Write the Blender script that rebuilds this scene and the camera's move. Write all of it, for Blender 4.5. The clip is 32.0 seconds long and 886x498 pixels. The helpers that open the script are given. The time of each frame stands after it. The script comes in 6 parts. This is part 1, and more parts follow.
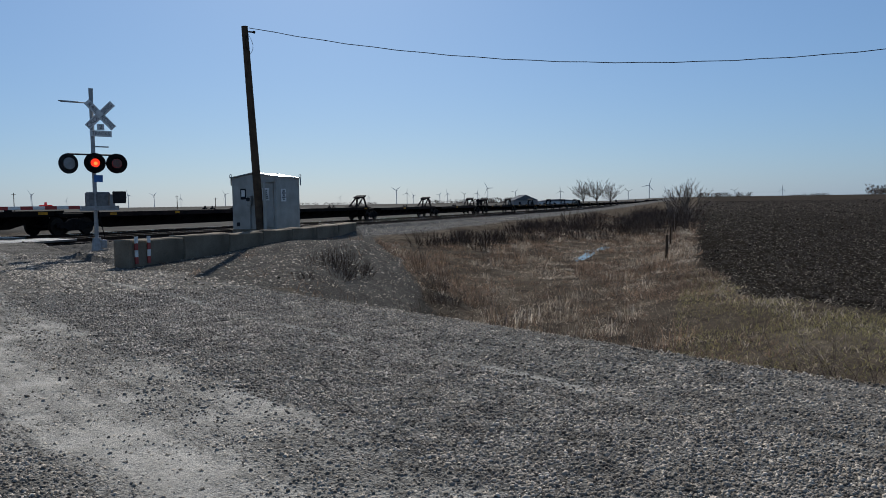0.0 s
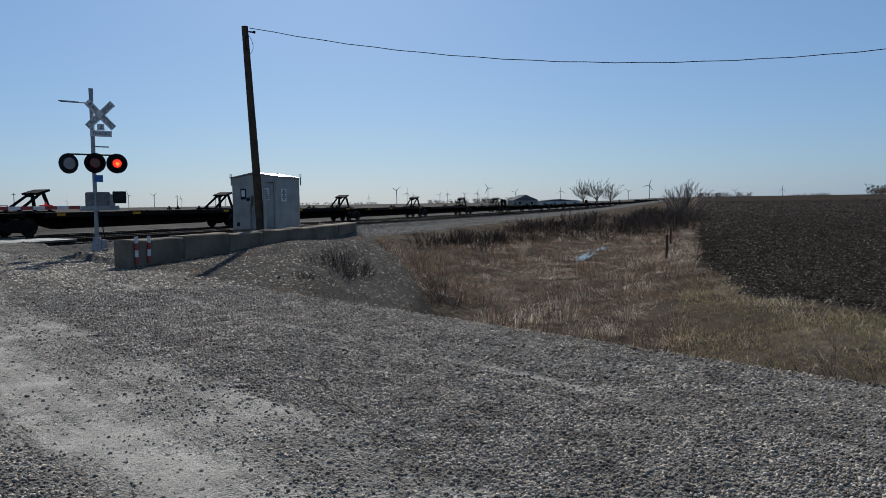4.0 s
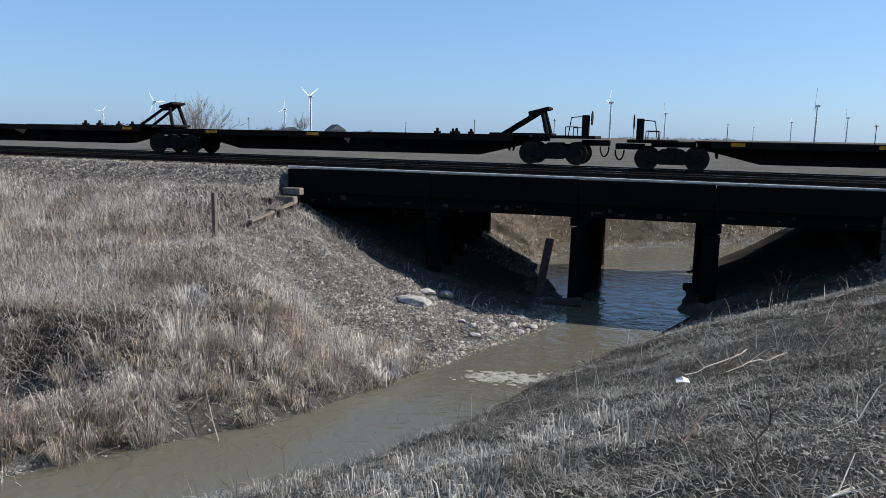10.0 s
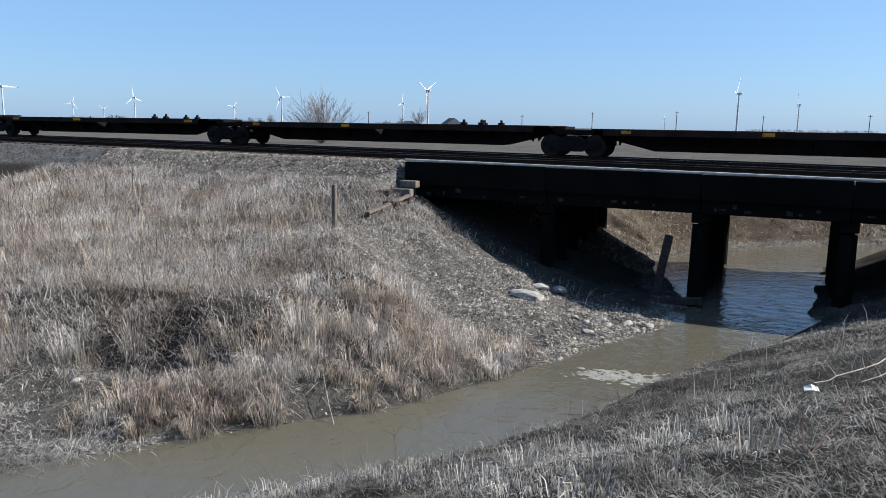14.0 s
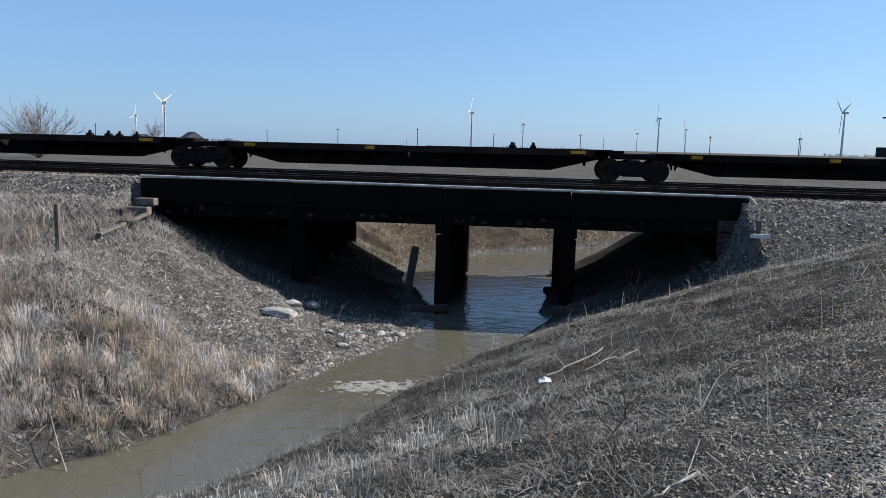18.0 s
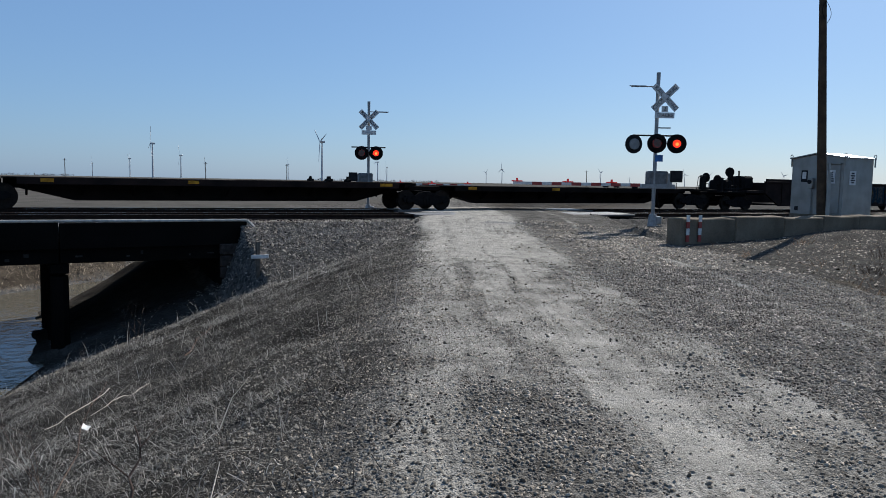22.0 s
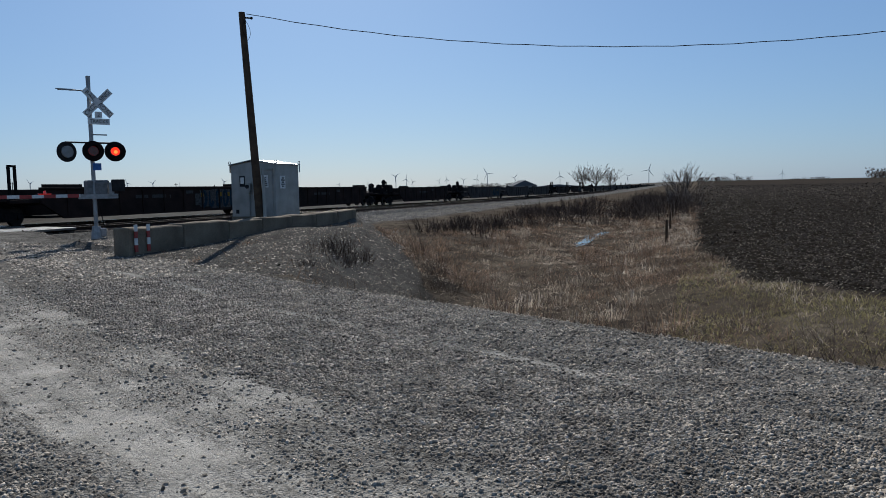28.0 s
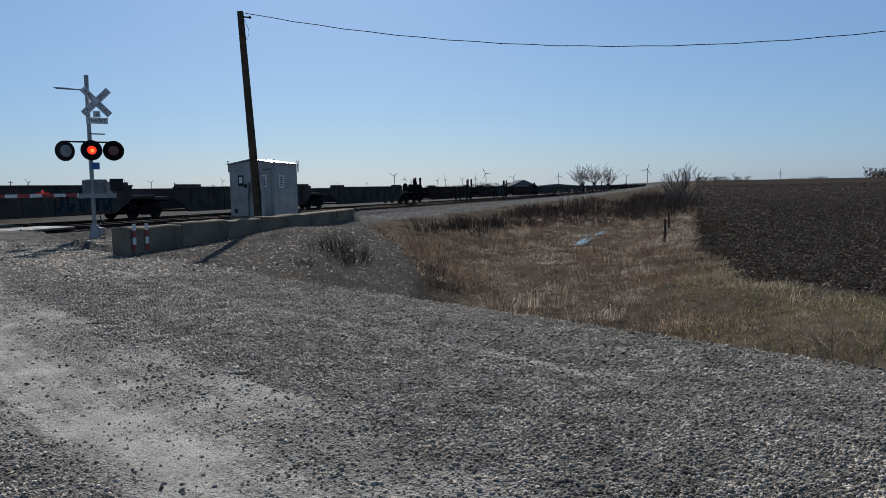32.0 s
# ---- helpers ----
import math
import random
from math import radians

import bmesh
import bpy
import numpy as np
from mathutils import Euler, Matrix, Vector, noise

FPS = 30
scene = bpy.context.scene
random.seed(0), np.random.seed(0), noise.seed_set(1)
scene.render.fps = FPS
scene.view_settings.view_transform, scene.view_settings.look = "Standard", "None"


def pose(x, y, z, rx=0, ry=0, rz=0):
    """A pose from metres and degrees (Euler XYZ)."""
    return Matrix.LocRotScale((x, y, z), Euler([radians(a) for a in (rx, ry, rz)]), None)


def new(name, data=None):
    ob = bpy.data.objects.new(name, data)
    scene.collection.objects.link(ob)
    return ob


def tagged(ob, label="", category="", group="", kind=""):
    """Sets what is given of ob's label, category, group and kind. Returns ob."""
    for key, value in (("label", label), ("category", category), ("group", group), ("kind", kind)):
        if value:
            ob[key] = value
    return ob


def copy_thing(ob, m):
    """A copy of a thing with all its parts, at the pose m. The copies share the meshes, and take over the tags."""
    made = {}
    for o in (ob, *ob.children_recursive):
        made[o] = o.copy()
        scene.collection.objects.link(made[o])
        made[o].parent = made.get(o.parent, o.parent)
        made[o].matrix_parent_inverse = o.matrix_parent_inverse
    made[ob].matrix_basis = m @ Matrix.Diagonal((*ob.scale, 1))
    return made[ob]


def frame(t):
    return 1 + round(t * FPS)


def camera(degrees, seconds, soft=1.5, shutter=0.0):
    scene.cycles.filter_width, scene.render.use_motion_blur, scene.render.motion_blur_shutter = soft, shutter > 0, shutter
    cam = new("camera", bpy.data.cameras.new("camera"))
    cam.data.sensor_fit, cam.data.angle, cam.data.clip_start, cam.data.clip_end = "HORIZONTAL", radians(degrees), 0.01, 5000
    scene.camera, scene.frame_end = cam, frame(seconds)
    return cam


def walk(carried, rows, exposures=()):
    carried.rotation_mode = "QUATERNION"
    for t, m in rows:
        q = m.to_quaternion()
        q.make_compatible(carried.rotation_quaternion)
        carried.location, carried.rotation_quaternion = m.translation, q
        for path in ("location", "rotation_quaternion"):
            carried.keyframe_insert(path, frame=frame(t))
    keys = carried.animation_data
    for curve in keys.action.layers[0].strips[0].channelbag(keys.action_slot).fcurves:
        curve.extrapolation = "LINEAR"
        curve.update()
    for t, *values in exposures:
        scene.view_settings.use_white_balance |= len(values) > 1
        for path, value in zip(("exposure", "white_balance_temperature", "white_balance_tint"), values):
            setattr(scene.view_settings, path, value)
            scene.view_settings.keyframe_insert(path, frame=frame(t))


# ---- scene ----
cam = camera(61.5, 32.0, soft=0.45)
walk(cam, [
    (0.0, pose(0, 0, 1.6, 86.45, 0.80, -71.05)),
    (3.5, pose(0, 0, 1.6, 86.45, 0.80, -71.05)),
    (5.5, pose(0, 0, 1.6, 86.45, 0.79, -70.42)),
    (6.0, pose(0, 0, 1.6, 86.02, 0.08, -60.29)),
    (6.5, pose(0, 0, 1.6, 85.54, -0.14, -50.23)),
    (7.0, pose(0, 0, 1.6, 85.00, -0.78, -39.73)),
    (7.5, pose(0, 0, 1.6, 84.29, -1.03, -27.42)),
    (8.0, pose(0, 0, 1.6, 83.41, -1.30, -15.08)),
    (8.5, pose(0, 0, 1.6, 82.61, -0.99, -4.24)),
    (9.0, pose(0, 0, 1.6, 82.02, -1.12, 4.80)),
    (9.5, pose(0, 0, 1.6, 81.49, -1.10, 11.99)),
    (10.0, pose(0, 0, 1.6, 81.25, -1.07, 17.17)),
    (10.5, pose(0, 0, 1.6, 80.89, -0.97, 21.59)),
    (11.0, pose(0, 0, 1.6, 80.68, -0.90, 25.51)),
    (11.5, pose(0, 0, 1.6, 80.63, -0.93, 25.96)),
    (13.5, pose(0, 0, 1.6, 80.62, -0.89, 25.96)),
    (15.5, pose(0, 0, 1.6, 80.57, -0.93, 25.96)),
    (16.0, pose(0, 0, 1.6, 80.61, -0.93, 25.80)),
    (16.5, pose(0, 0, 1.6, 80.85, -1.03, 22.99)),
    (17.0, pose(0, 0, 1.6, 81.23, -1.25, 17.52)),
    (17.5, pose(0, 0, 1.6, 81.68, -1.34, 11.34)),
    (18.0, pose(0, 0, 1.6, 82.13, -1.38, 6.84)),
    (18.5, pose(0, 0, 1.6, 82.59, -1.35, 2.82)),
    (19.0, pose(0, 0, 1.6, 82.95, -1.36, -1.71)),
    (19.5, pose(0, 0, 1.6, 83.28, -1.35, -7.20)),
    (20.0, pose(0, 0, 1.6, 83.73, -1.43, -13.34)),
    (20.5, pose(0, 0, 1.6, 84.07, -1.29, -18.30)),
    (21.0, pose(0, 0, 1.6, 84.36, -1.21, -22.27)),
    (21.5, pose(0, 0, 1.6, 84.68, -1.12, -26.99)),
    (22.0, pose(0, 0, 1.6, 84.86, -1.01, -30.30)),
    (22.5, pose(0, 0, 1.6, 84.97, -0.96, -31.71)),
    (23.0, pose(0, 0, 1.6, 84.97, -0.96, -32.24)),
    (23.5, pose(0, 0, 1.6, 85.24, -0.74, -37.35)),
    (24.0, pose(0, 0, 1.6, 85.41, -0.61, -40.72)),
    (24.5, pose(0, 0, 1.6, 85.79, -0.17, -49.32)),
    (25.0, pose(0, 0, 1.6, 86.13, 0.33, -56.12)),
    (25.5, pose(0, 0, 1.6, 85.99, 0.68, -61.36)),
    (26.0, pose(0, 0, 1.6, 85.37, 0.82, -64.84)),
    (26.5, pose(0, 0, 1.6, 85.45, 1.13, -67.67)),
    (28.5, pose(0, 0, 1.6, 85.34, 1.12, -71.20)),
    (32.0, pose(0, 0, 1.6, 85.34, 1.12, -71.20)),
], [(0, 0.31, 6150, 10), (5.5, 0.31, 6150, 10), (7, 0.41, 6150, 10), (9, 0.81, 6150, 10), (11, 1.11, 6150, 10), (16, 1.11, 6150, 10),
    (19, 0.86, 6150, 10), (22, 0.56, 6150, 10), (25, 0.41, 6150, 10), (28.5, 0.36, 6150, 10), (32, 0.36, 6150, 10)])

# ---------------------------------------------------------------- light
SUN_EL, SUN_AZ = radians(35), radians(28)
world = bpy.data.worlds.new("world")
scene.world = world
world.use_nodes = True
sky = world.node_tree.nodes.new("ShaderNodeTexSky")
sky.sky_type, sky.sun_disc = "NISHITA", False
sky.sun_elevation, sky.sun_rotation = SUN_EL, radians(90) - SUN_AZ
sky.air_density, sky.dust_density, sky.ozone_density = 1.0, 0.6, 3.0
back = world.node_tree.nodes["Background"]
back.inputs["Strength"].default_value = 1.0
tint = world.node_tree.nodes.new("ShaderNodeMix")
tint.data_type, tint.blend_type = "RGBA", "MULTIPLY"
tint.inputs["Factor"].default_value, tint.inputs["B"].default_value = 1.0, (0.0252, 0.0294, 0.0332, 1)
haze = world.node_tree.nodes.new("ShaderNodeMix")
haze.data_type, haze.blend_type = "RGBA", "ADD"
haze.inputs["Factor"].default_value, haze.inputs["B"].default_value = 1.0, (0.0756, 0.1295, 0.2184, 1)
world.node_tree.links.new(sky.outputs[0], tint.inputs["A"])
world.node_tree.links.new(tint.outputs["Result"], haze.inputs["A"])
world.node_tree.links.new(haze.outputs["Result"], back.inputs[0])
sun = new("sun", bpy.data.lights.new("sun", "SUN"))
sun.data.energy, sun.data.angle, sun.data.color = 5.0, radians(0.55), (1.0, 0.94, 0.85)
to_sun = Vector((math.cos(SUN_EL) * math.cos(SUN_AZ), math.cos(SUN_EL) * math.sin(SUN_AZ), math.sin(SUN_EL)))
sun.rotation_mode = "QUATERNION"
sun.rotation_quaternion = to_sun.to_track_quat("Z", "Y")

# ---------------------------------------------------------------- materials


def material(name, base, dark=None, rough=0.8, metal=0.0, scale=8.0, fine=60.0, bump=0.3, vary=0.35, island=0.0, emit=None, power=0.0):
    """A surface with two scales of grain: base and a darker or worn tone, fine speckle, bump."""
    mat = bpy.data.materials.new(name)
    mat.use_nodes = True
    nt = mat.node_tree
    bsdf = nt.nodes["Principled BSDF"]
    dark = dark or tuple(c * 0.6 for c in base)
    co = nt.nodes.new("ShaderNodeTexCoord")
    big = nt.nodes.new("ShaderNodeTexNoise")
    big.inputs["Scale"].default_value, big.inputs["Detail"].default_value = scale, 5
    small = nt.nodes.new("ShaderNodeTexNoise")
    small.inputs["Scale"].default_value, small.inputs["Detail"].default_value = fine, 3
    for n in (big, small):
        nt.links.new(co.outputs["Object"], n.inputs["Vector"])
    ramp = nt.nodes.new("ShaderNodeMapRange")
    ramp.inputs["From Min"].default_value, ramp.inputs["From Max"].default_value = 0.35, 0.68
    nt.links.new(big.outputs["Fac"], ramp.inputs["Value"])
    mix = nt.nodes.new("ShaderNodeMix")
    mix.data_type = "RGBA"
    mix.inputs["A"].default_value, mix.inputs["B"].default_value = (*base, 1), (*dark, 1)
    nt.links.new(ramp.outputs[0], mix.inputs["Factor"])
    hsv = nt.nodes.new("ShaderNodeHueSaturation")
    val = nt.nodes.new("ShaderNodeMapRange")
    val.inputs["To Min"].default_value, val.inputs["To Max"].default_value = 1 - vary, 1 + vary
    nt.links.new(small.outputs["Fac"], val.inputs["Value"])
    nt.links.new(val.outputs[0], hsv.inputs["Value"])
    nt.links.new(mix.outputs["Result"], hsv.inputs["Color"])
    out = hsv.outputs[0]
    if island:
        geo = nt.nodes.new("ShaderNodeNewGeometry")
        m2 = nt.nodes.new("ShaderNodeMapRange")
        m2.inputs["To Min"].default_value, m2.inputs["To Max"].default_value = 1 - island, 1 + island
        h2 = nt.nodes.new("ShaderNodeHueSaturation")
        nt.links.new(geo.outputs["Random Per Island"], m2.inputs["Value"])
        nt.links.new(m2.outputs[0], h2.inputs["Value"])
        nt.links.new(out, h2.inputs["Color"])
        out = h2.outputs[0]
    nt.links.new(out, bsdf.inputs["Base Color"])
    bsdf.inputs["Roughness"].default_value, bsdf.inputs["Metallic"].default_value = rough, metal
    bsdf.inputs["Specular IOR Level"].default_value = 0.5 if rough < 0.6 else 0.03
    if bump:
        bn = nt.nodes.new("ShaderNodeBump")
        bn.inputs["Strength"].default_value, bn.inputs["Distance"].default_value = bump, 0.02
        nt.links.new(small.outputs["Fac"], bn.inputs["Height"])
        nt.links.new(bn.outputs[0], bsdf.inputs["Normal"])
    if emit:
        bsdf.inputs["Emission Color"].default_value, bsdf.inputs["Emission Strength"].default_value = (*emit, 1), power
    return mat


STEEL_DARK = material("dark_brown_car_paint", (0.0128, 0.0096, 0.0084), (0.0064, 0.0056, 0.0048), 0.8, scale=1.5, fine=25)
STEEL_WELL = material("weathered_oxide_car_paint", (0.03, 0.019, 0.016), (0.014, 0.011, 0.01), 0.85, scale=1.2, fine=25)
STEEL_GREY = material("grey_car_paint", (0.062, 0.054, 0.05), (0.034, 0.03, 0.028), 0.85, scale=1.2, fine=25)
TAG_SILVER = material("faded_silver_paint", (0.075, 0.072, 0.068), (0.03, 0.027, 0.025), 0.8)
TAG_YELLOW = material("dull_yellow_paint", (0.22, 0.14, 0.02), (0.12, 0.07, 0.012), 0.8)
TAG_BLUE = material("dark_blue_paint", (0.014, 0.035, 0.05), (0.01, 0.02, 0.03), 0.8)
FADED = material("faded_stencil_paint", (0.06, 0.06, 0.058), (0.035, 0.035, 0.034), 0.8)
BLACK = material("black_iron", (0.014, 0.013, 0.013), None, 0.92, scale=6, fine=50)
YELLOW = material("yellow_paint", (0.55, 0.27, 0.03), (0.3, 0.14, 0.02), 0.6)
WHITE = material("white_paint", (0.6, 0.6, 0.584), (0.44, 0.44, 0.432), 0.55, vary=0.08, bump=0.05)
LETTER = material("black_lettering", (0.03, 0.03, 0.035), None, 0.6)
RED = material("red_sheeting", (0.28, 0.025, 0.02), (0.2, 0.018, 0.014), 0.5, vary=0.1)
BLUE = material("blue_sign", (0.03, 0.14, 0.4), None, 0.5, vary=0.1)
GALV = material("galvanised_steel", (0.29, 0.287, 0.27), (0.21, 0.207, 0.195), 0.45, 0.5, scale=2.0, fine=30, vary=0.12, bump=0.05)
ALU = material("grey_aluminium", (0.27, 0.275, 0.28), (0.2, 0.2, 0.2), 0.45, 0.5, vary=0.1, bump=0.05)
RAIL = material("rusty_rail_side", (0.03, 0.02, 0.016), None, 0.85, 0.0)
RAILTOP = material("polished_rail_head", (0.6, 0.58, 0.55), None, 0.2, 1.0, vary=0.05, bump=0.0)
TIE = material("creosoted_timber", (0.035, 0.028, 0.024), (0.06, 0.05, 0.045), 0.85)
OLDWOOD = material("weathered_timber", (0.16, 0.136, 0.112), (0.08, 0.068, 0.056), 0.9, scale=5, fine=40)
POLEWOOD = material("treated_pole_timber", (0.088, 0.06, 0.04), (0.048, 0.0336, 0.024), 0.85, scale=3, fine=40)
CONCRETE = material("weathered_concrete", (0.18, 0.148, 0.11), (0.095, 0.077, 0.057), 0.9, scale=1.2, fine=30)
# base colour cut to near black: the bridge's shade is put into it
DECKCONC = material("shade_dark_bridge_concrete", (0.00765, 0.006972, 0.0063), (0.00405, 0.003825, 0.0036), 0.95, scale=0.8, fine=20)
GLOW = material("lit_red_lens", (0.5, 0.02, 0.01), None, 0.3, emit=(1.0, 0.03, 0.005), power=1.0)
HOT = material("bright_lamp_centre", (0.5, 0.1, 0.03), None, 0.3, emit=(1.0, 0.13, 0.02), power=2.2)
LENS = material("dark_red_lens", (0.09, 0.006, 0.005), None, 0.12, vary=0.05, bump=0.0)
TURBINE = material("turbine_white", (0.5, 0.51, 0.53), None, 0.5, vary=0.03, bump=0.0)

# ---------------------------------------------------------------- mesh helpers


def part(name, bm, mat, parent=None, label="", loc=None):
    me = bpy.data.meshes.new(name)
    bm.to_mesh(me)
    bm.free()
    for m in (mat if isinstance(mat, (list, tuple)) else (mat,)):
        me.materials.append(m)
    ob = new(name, me)
    if parent is not None:
        ob.parent = parent
    if loc is not None:
        ob.location = loc
    if label:
        tagged(ob, label)
    return ob


def raw(name, verts, faces, mat, parent=None):
    me = bpy.data.meshes.new(name)
    me.from_pydata(verts, [], faces)
    me.update()
    for m in (mat if isinstance(mat, (list, tuple)) else (mat,)):
        me.materials.append(m)
    ob = new(name, me)
    ob.parent = parent
    return ob


def thing(name, m, label, category, group="", kind=""):
    ob = new(name)
    ob.matrix_basis = m
    return tagged(ob, label, category, group, kind)


def box(bm, x0, x1, y0, y1, z0, z1, bevel=0.0, m=None):
    r = bmesh.ops.create_cube(bm, size=1)
    vs = r["verts"]
    for v in vs:
        v.co = Vector(((x0 + x1) / 2 + v.co.x * (x1 - x0), (y0 + y1) / 2 + v.co.y * (y1 - y0), (z0 + z1) / 2 + v.co.z * (z1 - z0)))
        if m is not None:
            v.co = m @ v.co
    if bevel:
        es = list({e for v in vs for e in v.link_edges})
        bmesh.ops.bevel(bm, geom=es, offset=bevel, segments=1, affect="EDGES")
    return bm


def bx(*a, **k):
    return box(bmesh.new(), *a, **k)


def rod(bm, a, b, r0, r1=None, seg=10, caps=True):
    a, b = Vector(a), Vector(b)
    d = b - a
    q = d.to_track_quat("Z", "Y").to_matrix().to_4x4()
    m = Matrix.Translation((a + b) / 2) @ q
    bmesh.ops.create_cone(bm, cap_ends=caps, segments=seg, radius1=r0, radius2=r0 if r1 is None else r1, depth=d.length, matrix=m)
    return bm


def cyl(a, b, r0, r1=None, seg=12):
    return rod(bmesh.new(), a, b, r0, r1, seg)


def prism(bm, outline, y0, y1):
    """Outline of (x, z) pairs swept from y0 to y1."""
    f = [bm.verts.new((x, y0, z)) for x, z in outline]
    g = [bm.verts.new((x, y1, z)) for x, z in outline]
    bm.faces.new(f)
    bm.faces.new(list(reversed(g)))
    n = len(f)
    for i in range(n):
        bm.faces.new((f[i], g[i], g[(i + 1) % n], f[(i + 1) % n]))
    bmesh.ops.recalc_face_normals(bm, faces=bm.faces)
    return bm


# ---------------------------------------------------------------- plan of the ground
WATER_Z = -3.7
TRACK_NEAR, TRACK_FAR = 25.6, 29.8
ROAD_E, ROAD_N, ROAD_W = (0.488, 0.873), (0.873, -0.488), 7.15
BRIDGE_X0, BRIDGE_X1 = -13.0, 6.6
CREEK = [(60, 75, 2.6), (20, 50, 2.5), (8, 41, 2.0), (2.5, 37.3, 2.0), (-1.4, 33.5, 2.5), (-2.2, 30, 2.8), (-1.5, 26, 2.2), (-1.2, 23.2, 1.6), (-1.9, 20, 1.15), (-3.4, 16.3, 1.15), (-4.4, 13.6, 1.2),
         (-5.6, 11.2, 1.15), (-7.9, 8.3, 1.15), (-9.7, 5.6, 1.2), (-13, 1, 1.3), (-22, -8, 1.4), (-60, -40, 1.6), (-600, -500, 2)]


def rail_z(x):
    return np.interp(x, [-4000, -110, -60, 60, 140, 4000], [0.82, 0.82, 0.742, 0.142, -0.12, -0.12])


def road_q(x, y):
    return (x + 0.29) * ROAD_N[0] + y * ROAD_N[1]


def creek_d(x, y):
    """Distance to the creek's water edge, and the side (positive on the road's side)."""
    best = np.full(np.shape(x), 1e9)
    side = np.zeros(np.shape(x))
    for (ax, ay, aw), (bx_, by, bw) in zip(CREEK[:-1], CREEK[1:]):
        dx, dy = bx_ - ax, by - ay
        t = np.clip(((x - ax) * dx + (y - ay) * dy) / (dx * dx + dy * dy), 0, 1)
        px, py = x - ax - t * dx, y - ay - t * dy
        d = np.hypot(px, py) - (aw + (bw - aw) * t)
        s = np.sign(dx * py - dy * px)
        side = np.where(d < best, s, side)
        best = np.minimum(best, d)
    return best, side


def smooth(a, b, v):
    t = np.clip((v - a) / (b - a), 0, 1)
    return t * t * (3 - 2 * t)


def wave(x, y):
    """A slow unevenness of the ground, about one unit high."""
    return (np.sin(x * 0.71 + 1.3 * np.sin(y * 0.43)) + np.sin(y * 0.83 + 1.7 * np.sin(x * 0.37 + 1)) + 0.6 * np.sin(x * 1.9 + y * 1.3) + 0.6 * np.sin(y * 2.3 - x * 1.1)) / 3


def ground_z(x, y):
    x, y = np.asarray(x, float), np.asarray(y, float)
    q = road_q(x, y)
    zt = rail_z(x) - 0.22
    dw, side = creek_d(x, y)
    # land on the right of the road: shoulder, wet ditch, ploughed field
    right = np.interp(y, [-6, -2.5, 0.5, 3, 8, 15, 20, 22.4], [-0.75, -0.75, -1.15, -1.5, -1.55, -0.75, -0.45, -0.35])
    right = right + 0.10 * wave(x, y) * smooth(12, 22, x) * smooth(-4, 0, y)
    right = np.maximum(right, -(q - ROAD_W) * 0.5)
    # fill under the equipment house and the slope before the barrier
    base = np.interp(x, [14, 19, 24, 40], [0.0, 0.1, 0.42, 0.42])
    crest = np.interp(x, [12, 14.5, 24.6, 31, 35, 60], [7.2, 8.0, 11.5, 14.3, 19, 60])
    fill = base + 0.12 * smooth(14.6, 15.6, y) - np.maximum(0, crest - y) * 0.46
    fill = fill - 0.28 * smooth(21, 28, x) * (1 - smooth(13.9, 14.6, y - 0.08 * np.maximum(0, x - 24)))
    fill = np.minimum(fill, np.interp(y, [17.2, 19.5], [0.6, -0.12]))
    right = np.where(q > ROAD_W - 1, np.maximum(right, np.minimum(fill, 0.6)), right)
    # meadow on the far bank of the creek
    meadow = np.interp(y, [-30, 8, 12, 15, 18, 21, 22.3], [-1.9, -1.9, -1.85, -1.65, -1.3, -0.7, -0.35]) + 0.10 * wave(x, y)
    flat = np.interp(y, [4, 8, 11, 14, 17, 20], [1.6, 1.3, 0.45, 1.3, 3.6, 6.6])
    flat = np.maximum(flat, np.interp(x, [-15, -12, -9.8, -7.4], [3.4, 2.6, 1.7, 0.4]) * (1 - smooth(9.0, 14.5, y)) * smooth(3, 5, y))
    rise = np.interp(y, [8, 11, 14, 20], [0.62, 0.85, 0.75, 0.58])
    ragged = dw + (0.5 * wave(x * 0.9, y * 0.9) + 0.35 * wave(x * 2.3 + 1, y * 2.3)) * smooth(0.3, 1.5, dw)
    left = WATER_Z + 0.45 * np.clip(dw / flat, 0, 1) + np.maximum(0, ragged - flat) * rise
    apron = np.interp(x, [-15, -11.8, -8.1, -5.9, -4.2], [0.2, -1.11, -2.79, -3.54, -3.75])
    left = left + (np.maximum(left, apron) - left) * smooth(16.5, 21, y)
    left = np.minimum(meadow, left + (0.10 * wave(x * 2.1, y * 2.1) + 0.05 * wave(x * 5.3, y * 5.3)) * smooth(0, 0.6, dw))
    # bank between road and creek
    dq = np.maximum(0, -q)
    f = dq / np.maximum(dq + np.maximum(dw, 0), 1e-3)
    bank = WATER_Z * np.power(f, 1.12) + (0.07 * wave(x * 1.7, y * 1.7) + 0.035 * wave(x * 4.7, y * 4.7) + 0.02 * wave(x * 9.1, y * 8.3)) * smooth(0.2, 1.5, dq)
    bank = bank - 0.2 * smooth(18, 21, y) * smooth(0.5, 2, dq)
    near = np.where(side > 0, bank, left)
    z = np.where(q < 0, near, np.where(q > ROAD_W, right, 0.0))
    # road: a low crown, rising to the crossing
    lift = rail_z(x) - 0.03
    on_road = 0.05 * (1 - ((q - 3.7) / 3.7) ** 2) + lift * smooth(17.5, 23.6, y) * (1 - smooth(32.5, 38, y))
    z = np.where((q >= 0) & (q <= ROAD_W), on_road, z)
    # railway embankment
    inside = np.maximum(0, np.minimum(x - BRIDGE_X0 + 0.2, BRIDGE_X1 - 0.25 - x))
